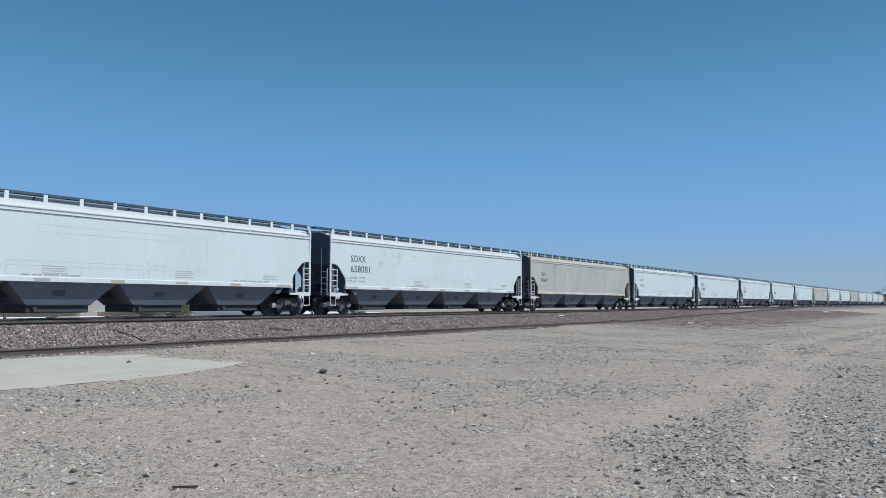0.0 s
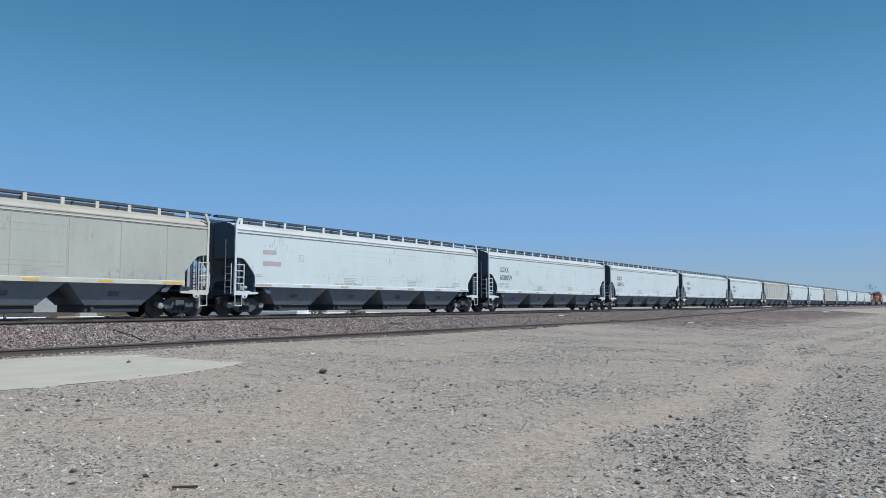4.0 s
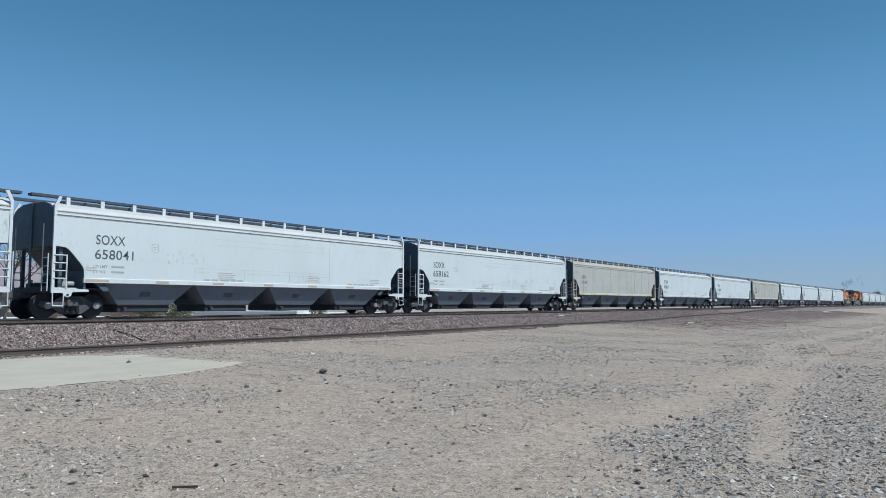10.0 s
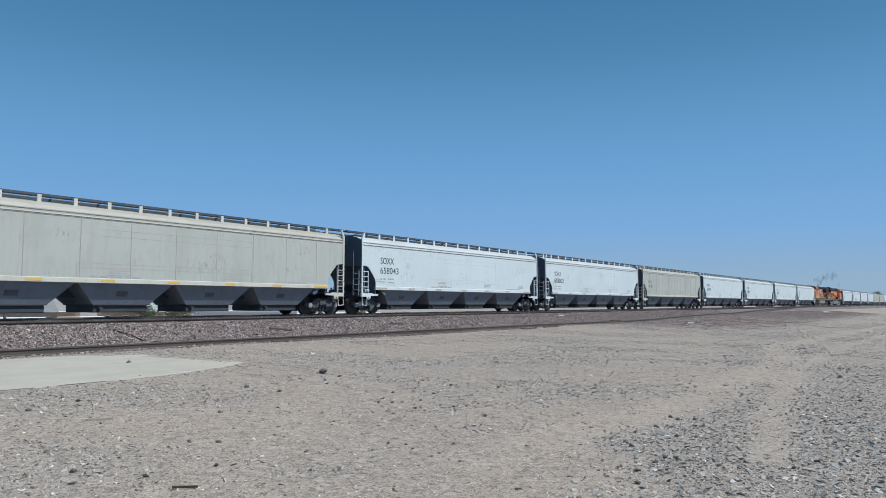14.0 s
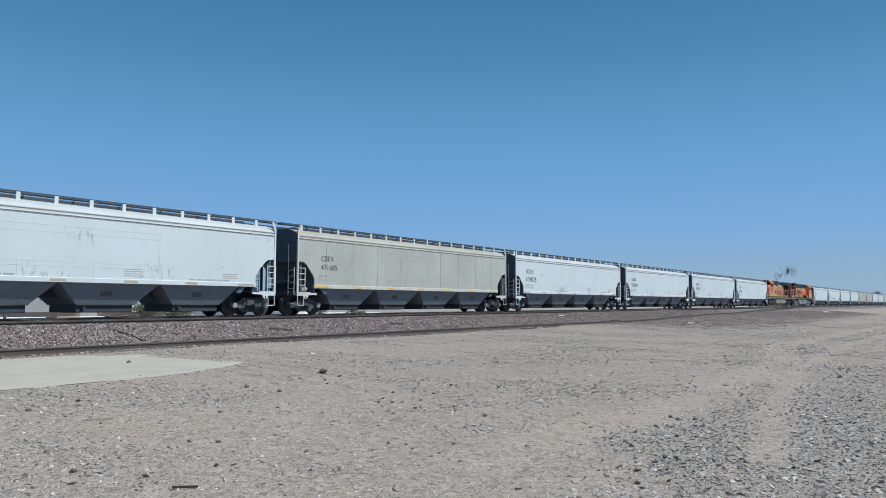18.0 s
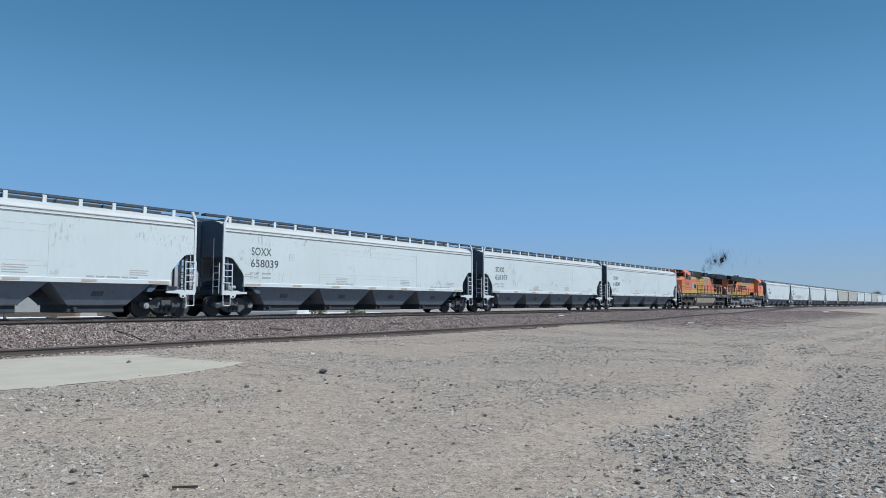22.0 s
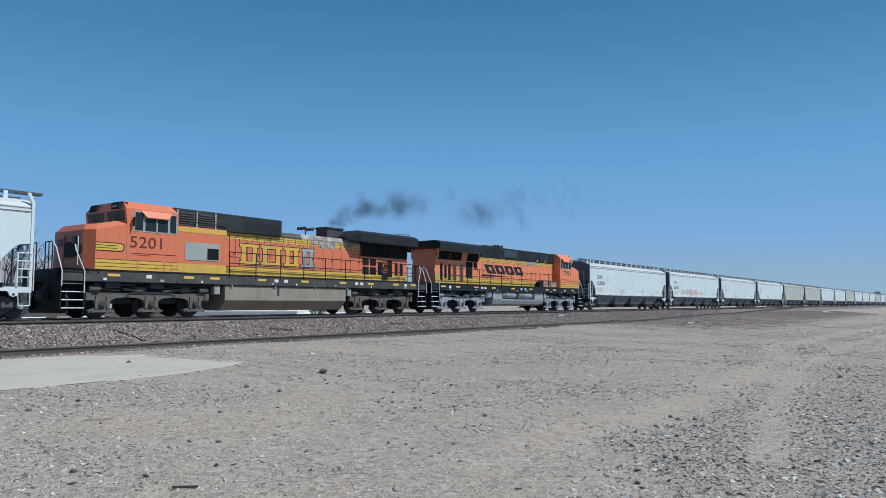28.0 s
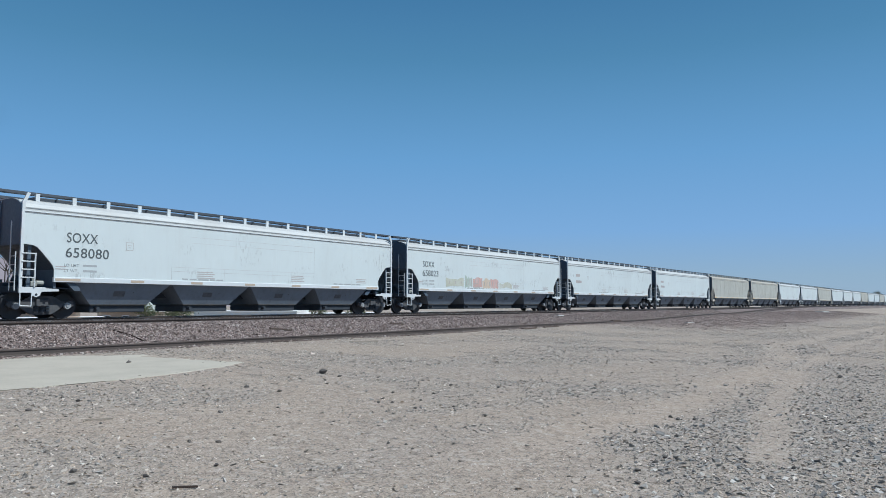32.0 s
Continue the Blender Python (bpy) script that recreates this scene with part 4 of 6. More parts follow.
        # side windows in pale frames, with a sunshade
        for x0, x1, z0, z1 in ((-8.18, -7.84, 3.46, 4.18), (-7.74, -6.74, 3.46, 3.96), (-6.64, -6.36, 3.46, 4.18)):
            fr = sheet("window_frame", x0 - 0.05, x1 + 0.05, z0 - 0.05, z1 + 0.05, 1.54, M_PRIMER, loco, s, 0.012)
            sheet("pane", x0, x1, z0, z1, 1.552, M_GLASS, fr, s, 0.006)
        sheet("window_bar", -7.27, -7.21, 3.46, 3.96, 1.56, M_PRIMER, loco, s, 0.01)
        vis = [(-7.95, s * 1.545, 4.27), (-6.55, s * 1.545, 4.27), (-6.75, s * 1.68, 4.0), (-7.75, s * 1.68, 4.0)]
        part("sunshade", wedge(B(), vis, [(x, y, z - 0.02) for x, y, z in vis]), orange, loco)
        rm = part("mirror", box(B(), -8.30, -8.26, s * 1.58, s * 1.76, 3.6, 3.95), M_BLACK, loco)
        sheet("cab_trim", -8.3, -6.3, 2.52, 2.545, 1.54, M_LOCOBLACK, loco, s, 0.004)
        sheet("cab_trim", -8.2, -7.5, 2.46, 2.475, 1.54, M_LOCOBLACK, loco, s, 0.004)
        # electrical cabinet behind the cab
        if older:
            aux = part("equipment_cabinet", box(B(), -6.25, -3.75, s * 0.4, s * 1.46, FLOOR_Z, 3.82, 0.02), orange, loco)
            sheet("access_panel", -5.85, -4.12, 2.40, 3.15, 1.46, M_PRIMER, aux, s, 0.02, 0.004, "unpainted pale grey access panel")
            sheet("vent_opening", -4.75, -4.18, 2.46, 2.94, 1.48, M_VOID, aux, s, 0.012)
        else:
            for x0 in (-6.1, -4.9):
                bat = part("battery_box", box(B(), x0, x0 + 1.1, s * 1.0, s * 1.46, FLOOR_Z, 2.40, 0.02), M_BATTERY, loco, "rusty orange battery box on the walkway")
                for k in range(5):
                    sheet("louvre", x0 + 0.04, x0 + 1.06, 1.90 + k * 0.095, 1.935 + k * 0.095, 1.46, M_REFL, bat, s, 0.02)
            part("cab_rear_step", box(B(), -3.9, -3.4, s * 1.0, s * 1.4, FLOOR_Z, 2.25, 0.02), M_LOCOBLACK, loco)
    if not older:
        for o in set(loco.children) - before:
            if o.name.split(".")[0] not in ("battery_box", "cab_rear_step"):
                o.location.x -= 0.38
    # grey or black equipment on top of the front hood
    top0, top1 = (-6.2, -0.2) if older else (-6.6, 5.0)
    z_top = 4.62
    tw = 1.06 if older else 0.96
    blk = part("top_housing", box(B(), top0, top1, -tw, tw, 3.80, z_top, 0.03), upper, loco)
    for s in (-1, 1):
        if older:
            for x0 in (-6.0, -5.0):
                g = sheet("louvre_grille", x0, x0 + 0.85, 3.86, 4.50, tw, M_BLACK, blk, s, 0.01)
                for k in range(6):
                    sheet("louvre_slat", x0 + 0.03, x0 + 0.82, 3.90 + k * 0.10, 3.94 + k * 0.10, tw + 0.01, M_FRAMEGREY, g, s, 0.03)
            for x0 in (-6.03, -5.08, -4.12):
                sheet("grille_post", x0, x0 + 0.07, 3.84, 4.55, tw + 0.01, M_PRIMER, blk, s, 0.03)
            sheet("dark_screen", -2.4, -0.35, 3.84, 4.36, tw, M_LOCOBLACK, blk, s, 0.012)
            bm = pipe(B(), [(-6.1, s * 1.2, 4.2), (-3.5, s * 1.2, 4.2), (-3.4, s * 1.2, 4.0), (-3.4, s * 1.2, 2.7), (-2.9, s * 1.3, 2.62)], 0.02)
            part("roof_handrail", bm, M_FRAMEGREY, loco)
        else:
            for x0 in (-5.6, -4.9, -3.2, -2.4):
                for k in range(4):
                    sheet("louvre_slat", x0 + k * 0.14, x0 + k * 0.14 + 0.06, 3.98, 4.45, tw, M_FRAMEGREY, blk, s, 0.02)
            for x0, z0 in ((-5.2, 3.9), (-3.9, 3.88), (4.6, 3.95)):
                sheet("placard", x0, x0 + 0.14, z0, z0 + 0.1, tw, M_RAILWHITE, blk, s, 0.008)
            sheet("dark_screen", -0.6, 1.3, 4.0, 4.5, tw, M_BLACK, blk, s, 0.012)
    # long hood: doors, stripes
    z_hood = 4.08
    hood0 = -3.75 if older else -6.65
    hood = part("long_hood", prism(B(), [(-0.92, FLOOR_Z), (0.92, FLOOR_Z), (0.92, 3.86), (0.74, z_hood), (-0.74, z_hood), (-0.92, 3.86)], hood0, 9.75, "x"), orange, loco)
    if older:
        for s in (-1, 1):
            for name_, x0, x1, mat in (("hood_top_sheet", -0.2, 1.25, M_FRAMEGREY), ("hood_top_burn", 1.25, 5.6, M_BURNT)):
                part(name_, prism(B(), [(s * 0.75, z_hood + 0.004), (s * 0.93, 3.865), (s * 0.93, 3.79), (s * 0.926, 3.79), (s * 0.92, 3.85), (s * 0.75, z_hood)], x0, x1, "x"), mat, loco)
            for x0, x1, z0 in ((1.9, 2.35, 3.62), (2.5, 2.9, 3.42), (2.95, 3.6, 3.46), (4.3, 5.1, 3.66)):
                sheet("bare_patch", x0, x1, z0, 3.80, 0.93, M_BURNT, loco, s, 0.006, 0.0, "peeled scorched patch")
    for s in (-1, 1):
        sheet("yellow_stripe", hood0, 5.6, 3.51 if older else 3.50, 3.80 if older else 3.85, 0.92, M_YELLOW, loco, s, 0.005)
        sheet("yellow_stripe", hood0, 9.75, 1.86, 2.24 if older else 2.42, 0.92, M_YELLOW, loco, s, 0.005)
        if older:
            sheet("yellow_stripe", -6.25, -3.75, 1.86, 2.24, 1.465, M_YELLOW, loco, s, 0.005)
        cx = 0 if older else -0.38
        sheet("yellow_stripe", -9.74 + cx, -6.25 + cx, 1.86, 2.24, 1.54, M_YELLOW, loco, s, 0.005)
        for z in (1.96, 2.10, 2.24) if older else (1.98, 2.12, 2.27, 2.42):
            sheet("stripe_line", -9.74 + cx, -6.25 + cx, z, z + 0.018, 1.545, M_LOCOBLACK, loco, s, 0.004)
            sheet("stripe_line", hood0, 9.75, z, z + 0.014, 0.925, M_LOCOBLACK, loco, s, 0.004)
        for z in (3.59, 3.69) if older else (3.60, 3.73):
            sheet("stripe_line", hood0, 5.6 if older else 4.7, z, z + 0.016, 0.925, M_LOCOBLACK, loco, s, 0.004)
        for k in range(11 if older else 14):
            x = (-3.2 if older else -5.4) + k * 0.80
            if x < (5.5 if older else 4.6):
                sheet("stripe_joint", x, x + 0.025, 3.50, 3.80 if older else 3.86, 0.925, M_LOCOBLACK, loco, s, 0.006)
        if not older:
            flag = sheet("rear_stripe_panel", 9.50, 9.74, 3.46, 3.80, 1.02, M_YELLOW, loco, s, 0.02, 0.0, "yellow panel with black bands under the wing")
            for k in range(4):
                sheet("band", 9.50, 9.74, 3.48 + k * 0.085, 3.51 + k * 0.085, 1.04, M_LOCOBLACK, flag, s, 0.004)
        for x in (-8.05, -6.9, -6.55):
            sheet("stripe_break", x, x + 0.07, 1.86, 2.25, 1.546, orange, loco, s, 0.005)
        if older:
            bar = sheet("nose_flash", -9.72, -8.72, 2.56, 2.90, 1.535, M_LOCOBLACK, loco, s, 0.006, 0.0)
            for k in range(3):
                sheet("flash_band", -9.72, -8.77, 2.59 + k * 0.1, 2.665 + k * 0.1, 1.541, M_YELLOW, bar, s, 0.004)
            cap_ = rod(B(), (-8.74, s * 1.535, 2.73), (-8.74, s * 1.541, 2.73), 0.17, 16)
            part("flash_end", cap_, M_LOCOBLACK, loco)
            part("flash_tip", rod(B(), (-8.76, s * 1.535, 2.73), (-8.76, s * 1.5475, 2.73), 0.14, 16), M_YELLOW, loco)
            sheet("cabinet_stripe", -6.25, -3.75, 3.58, 3.78, 1.462, M_YELLOW, loco, s, 0.005)
        # hood doors with their joints and latches
        sheet("door_joints", -3.6 if older else -5.65, 5.55 if older else 4.9, 2.25, 3.51, 0.92, M_LOCOBLACK, loco, s, 0.006)
        for i in range(13 if older else 15):
            x = (-3.55 if older else -5.6) + i * 0.70
            d = sheet("hood_door", x, x + 0.678, 2.26, 3.50, 0.92, orange, loco, s, 0.014, 0.003)
            sheet("door_latch", x + 0.60, x + 0.64, 2.78, 2.9, 0.934, M_FRAMEGREY, d, s, 0.02)
        # openings in the rear hood below the radiators: flat sheets, shade in the colour
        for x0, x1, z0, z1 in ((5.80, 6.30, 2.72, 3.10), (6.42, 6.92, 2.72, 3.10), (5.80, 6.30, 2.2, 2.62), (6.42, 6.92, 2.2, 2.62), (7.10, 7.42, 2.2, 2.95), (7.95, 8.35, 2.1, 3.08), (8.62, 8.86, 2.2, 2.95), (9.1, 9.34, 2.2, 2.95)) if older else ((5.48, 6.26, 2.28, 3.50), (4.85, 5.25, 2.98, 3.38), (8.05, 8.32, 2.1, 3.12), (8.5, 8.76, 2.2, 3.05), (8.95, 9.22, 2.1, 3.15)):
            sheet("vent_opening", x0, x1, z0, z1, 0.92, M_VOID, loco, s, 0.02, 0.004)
        # radiator intake, raked outwards under the wing; its blacks hold the shade there
        if older:
            rk = [(s * 0.90, 3.22), (s * 0.94, 3.20), (s * 1.02, 4.0), (s * 1.02, 4.12), (s * 0.90, 4.12)]
            part("radiator_intake", prism(B(), rk, 5.62, 9.72, "x"), M_LOCOBLACK, loco)
            spans, lo, hi = [(5.8 + k, 6.66 + k) for k in range(4)], (0.955, 3.28), (1.02, 3.92)
        else:
            rk = [(s * 0.90, 3.40), (s * 0.94, 3.38), (s * 1.08, 4.06), (s * 1.08, 4.12), (s * 0.90, 4.12)]
            part("radiator_intake", prism(B(), rk, 4.65, 9.75, "x"), orange, loco)
            spans, lo, hi = [(8.25, 9.45), (6.9, 8.15), (4.85, 6.2)], (0.952, 3.44), (1.068, 3.96)
            for x0, x1, z0, z1 in ((7.4, 7.8, 2.1, 3.1), (6.6, 7.0, 2.05, 3.15)):
                sheet("brown_door", x0, x1, z0, z1, 0.92, M_MAROON, loco, s, 0.02, 0.004)
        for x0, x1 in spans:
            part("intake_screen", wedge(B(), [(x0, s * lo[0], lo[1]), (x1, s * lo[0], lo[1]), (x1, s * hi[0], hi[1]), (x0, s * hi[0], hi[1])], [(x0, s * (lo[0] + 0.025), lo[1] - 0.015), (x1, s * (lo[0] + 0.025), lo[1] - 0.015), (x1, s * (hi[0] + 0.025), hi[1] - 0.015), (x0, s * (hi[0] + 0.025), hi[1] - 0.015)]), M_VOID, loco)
        # walkway railings and sill plates
        railing(loco, s, -3.6 if older else -6.1, 9.8)
        railing(loco, s, -9.6, -9.55, 1)
        for x in (-9.2, -5.9, -4.6, -2.0, 0.7, 3.4, 5.6, 7.8, 9.4):
            sheet("sill_reflector", x, x + 0.5, 1.60, 1.70, 1.50, M_REFL_Y, loco, s, 0.006)
        for x in (-7.6, -1.0, -0.4, 4.6, 5.0, 8.8):
            sheet("sill_placard", x, x + 0.24, 1.56, 1.70, 1.50, M_RAILWHITE, loco, s, 0.006)
    # radiator wing
    wing = [(-1.55, 3.94), (-1.50, 3.94), (-1.47, 4.08), (1.47, 4.08), (1.50, 3.94), (1.55, 3.94), (1.55, 4.42), (1.22, 4.58), (-1.22, 4.58), (-1.55, 4.42)]
    w0 = 5.05
    part("radiator_wing", prism(B(), wing, w0, 10.05, "x"), M_LOCOBLACK, loco, "black overhanging radiator wing")
    part("wing_nose", wedge(B(), [(w0, y, z) for y, z in wing], [(w0 - 0.75, y * 0.72, 4.07 + (z - 4.07) * 0.25) for y, z in wing]), M_LOCOBLACK, loco)
    part("wing_rail", pipe(B(), [(8.6, -1.0, 4.56), (8.6, -1.0, 4.68), (9.9, -1.0, 4.68), (9.9, -1.0, 4.56)], 0.018), M_BLACK, loco)
    # exhaust stack, horns, aerial
    part("exhaust_stack", box(B(), *((3.5, 4.75) if older else (2.0, 3.0)), -0.42, 0.42, z_hood, 4.66 if older else 4.72, 0.02), M_BLACK, loco, "sooty square exhaust stack")
    part("stack_rim", box(B(), *((3.44, 4.81) if older else (1.94, 3.06)), -0.47, 0.47, 4.60 if older else 4.68, 4.69 if older else 4.76, 0.01), M_BLACK, loco)
    hx, hz = (2.35, 4.45) if older else (0.66, 4.78)
    bm = rod(B(), (hx, 0, z_hood - 0.05), (hx, 0, hz), 0.03, 6)
    for dy in (-0.22, 0, 0.22):
        rod(bm, (hx - 0.32, dy, hz + 0.05), (hx - 0.05, dy, hz + 0.05), 0.10, 10, 0.03)
        rod(bm, (hx + 0.05, dy, hz + 0.05), (hx + 0.32, dy, hz + 0.05), 0.03, 10, 0.10)
    part("air_horn", bm, M_BLACK, loco)
    part("roof_aerial", box(B(), -7.4, -7.0, -0.2, 0.2, 4.66, 4.74, 0.02), M_RAILWHITE if not older else M_FRAMEGREY, loco)
    # tank under the middle
    if older:
        tank = [(-1.42, 1.38), (1.42, 1.38), (1.42, 0.70), (1.02, 0.24), (-1.02, 0.24), (-1.42, 0.70)]
        part("fuel_tank", prism(B(), tank, -3.75, 3.95, "x"), M_TANK, loco, "dusty tan fuel tank")
        for s in (-1, 1):
            part("tank_joint", box(B(), -0.75, -0.62, s * 1.42, s * 1.43, 0.92, 1.34), M_BLACK, loco)
            part("tank_lip", box(B(), -3.75, 3.95, s * 1.40, s * 1.45, 1.34, 1.39), M_FRAMEGREY, loco)
    else:
        tank = [(-1.30, 0.86), (1.30, 0.86), (1.42, 0.80), (1.30, 0.52), (0.98, 0.40), (-0.98, 0.40), (-1.30, 0.52), (-1.42, 0.80)]
        part("fuel_tank", prism(B(), tank, -3.9, 3.6, "x"), M_SILVER, loco, "grey fuel tank")
        for s in (-1, 1):
            part("tank_end", box(B(), -3.9, -2.5, s * 0.5, s * 1.40, 0.84, 1.42, 0.03), M_SILVER, loco)
            part("tank_end", box(B(), 2.3, 3.55, s * 0.5, s * 1.40, 0.84, 1.42, 0.03), M_SILVER, loco)
            part("filter_box", box(B(), 3.75, 4.4, s * 0.9, s * 1.42, 1.0, 1.5, 0.03), M_SILVER, loco)
            for x0, x1 in ((-2.2, -0.15), (0.25, 2.2)):
                bm = rod(B(), (x0 + 0.12, s * 1.16, 1.20), (x1 - 0.12, s * 1.16, 1.20), 0.28, 20)
                rod(bm, (x0, s * 1.16, 1.20), (x0 + 0.12, s * 1.16, 1.20), 0.16, 20, 0.28)
                rod(bm, (x1 - 0.12, s * 1.16, 1.20), (x1, s * 1.16, 1.20), 0.28, 20, 0.16)
                part("air_reservoir", bm, M_SILVER, loco, "grey cylindrical air reservoir", True)
    for s in (-1, 1):
        for x0, x1 in ((-9.6, -7.9), (-6.4, -4.2), (4.4, 6.2), (8.0, 9.6)):
            part("air_pipe", pipe(B(), [(x0, s * 1.25, 1.30), (x1, s * 1.25, 1.30), (x1 + 0.15, s * 1.15, 1.12)], 0.03), M_BLACK, loco)
        for x in (-4.15, 4.25):
            part("sand_box", box(B(), x - 0.16, x + 0.16, s * 1.1, s * 1.42, 0.95, 1.36, 0.03), M_PRIMER if older else M_SILVER, loco)
        for x in (-8.9, -7.0, 6.2, 8.4):
            part("under_box", box(B(), x - 0.3, x + 0.3, s * 1.0, s * 1.36, 1.16, 1.38, 0.02), M_BLACK, loco)
        sheet("sill_lip", -10.9, 10.9, 1.80, 1.86, 1.50, M_LOCOBLACK, loco, s, 0.02)
        for k in range(10):
            sheet("lifting_lug", -8.0 + k * 1.75, -7.9 + k * 1.75, 1.42, 1.50, 1.50, M_FRAMEGREY, loco, s, 0.03)
        # small plates, hinges and drain cocks along the sill
        for k, (x, w, m) in enumerate(((-9.3, 0.07, M_RAILWHITE), (-6.9, 0.10, M_PRIMER), (-5.0, 0.05, M_RAILWHITE), (-1.1, 0.08, M_PRIMER), (0.4, 0.05, M_RAILWHITE), (3.1, 0.06, M_PRIMER), (5.9, 0.05, M_RAILWHITE), (8.9, 0.09, M_PRIMER))):
            sheet("sill_plate", x - w, x + w, 1.44, 1.53, 1.50, m, loco, s, 0.012)
        for x in (-3.4, -0.9, 1.7, 4.0):
            part("drain_cock", rod(B(), (x, s * 1.44, 1.30), (x, s * 1.44, 1.42), 0.05, 8), M_PRIMER, loco)
        for k in range(13):
            x = (-3.4 if older else -5.3) + k * 0.74
            if x < (5.4 if older else 4.8):
                for z in (2.30, 3.46):
                    sheet("door_hinge", x, x + 0.05, z, z + 0.07, 0.932, M_FRAMEGREY, loco, s, 0.02)
        if not older:
            for x0, x1 in ((-4.35, -3.95), (-3.7, -3.3), (-3.05, -2.65), (-1.9, -1.6)):
                sheet("patch_panel", x0 + 0.6, x1 + 0.6, 3.54, 3.78, 0.93, M_PRIMER, loco, s, 0.01, 0.0, "faded grey patch panel")
    if older:
        # hand-brake wheel on the rear hood
        for s in (-1, 1):
            ring = [(7.68 + 0.30 * math.cos(k * math.pi / 8), s * 1.0, 2.72 + 0.30 * math.sin(k * math.pi / 8)) for k in range(17)]
            bm = pipe(B(), ring, 0.022)
            for k in range(0, 16, 3):
                rod(bm, (7.68, s * 1.0, 2.72), ring[k], 0.016, 6)
            rod(bm, (7.68, s * 0.92, 2.72), (7.68, s * 1.03, 2.72), 0.06, 10)
            part("brake_wheel", bm, M_LOCOBLACK, loco, "black spoked hand-brake wheel")
            sheet("brake_housing", 7.45, 7.92, 1.95, 2.35, 0.92, M_LOCOBLACK, loco, s, 0.08)
    for e in (-1, 1):
        end_gear(loco, e, e < 0)
        loco_truck(loco, e * 7.17, steel)
    # cab number and the maker's mark as plain shapes
    for s in (-1, 1):
        num = "5201" if older else "7791"
        text("cab_number", num, 0.64 if older else 0.61, M_LETTER_RED, loco, pose((-8.40 if s < 0 else -6.95) - (0 if older else 0.20), s * 1.546, 2.77 if older else 2.84, 90, 0, 0 if s < 0 else 180), 1.17 if older else 1.18)
        if older:
            # hollow slabs with dark rims
            for x0, x1, mat in ((-2.62, -1.52, M_YELLOW), (-1.36, -0.10, M_YELLOW), (0.06, 1.06, M_YELLOW), (1.20, 2.12, M_PRIMER)):
                for grow, m2, lift in ((0.035, M_LOCOBLACK, 0.936), (0.0, mat, 0.941)):
                    bm = B()
                    y0, y1 = sorted((s * lift, s * (lift + 0.004)))
                    for a0, a1, b0, b1 in ((x0 + 0.10, x0 + 0.36, 2.53, 3.19), (x1 - 0.36, x1 - 0.10, 2.53, 3.19), (x0, x1, 2.36, 2.53), (x0, x1, 3.19, 3.34)):
                        box(bm, a0 - grow, a1 + grow, y0, y1, b0 - (grow if b1 - b0 < 0.3 else 0), b1 + (grow if b1 - b0 < 0.3 else 0))
                    part("emblem_slab", bm, m2, loco, "hollow slab of faded yellow paint" if mat is m2 else "")
        else:
            # slanted hollow slabs
            for k in range(4):
                x0 = -1.42 + k * 1.34
                d = 0.24 * s
                bm = B()
                for a0, a1, z0, z1 in ((0.0, 1.15, 2.70, 2.86), (0.0, 1.15, 3.16, 3.32), (0.0, 0.36, 2.86, 3.16), (0.72, 1.15, 2.86, 3.16)):
                    u0, u1 = d * (z0 - 2.99) / 0.31, d * (z1 - 2.99) / 0.31
                    prism(bm, [(x0 + a0 + u0, z0), (x0 + a1 + u0, z0), (x0 + a1 + u1, z1), (x0 + a0 + u1, z1)], s * 0.937, s * 0.944)
                part("emblem_slab", bm, M_LOCOBLACK, loco)
            tip = [(4.5, 2.46), (4.1, 2.62), (-0.2, 2.52)] if s > 0 else [(4.3, 2.52), (-0.9, 2.62), (-1.4, 2.46)]
            part("emblem_swoosh", prism(B(), tip, s * 0.937, s * 0.944), M_LOCOBLACK, loco)
    return loco

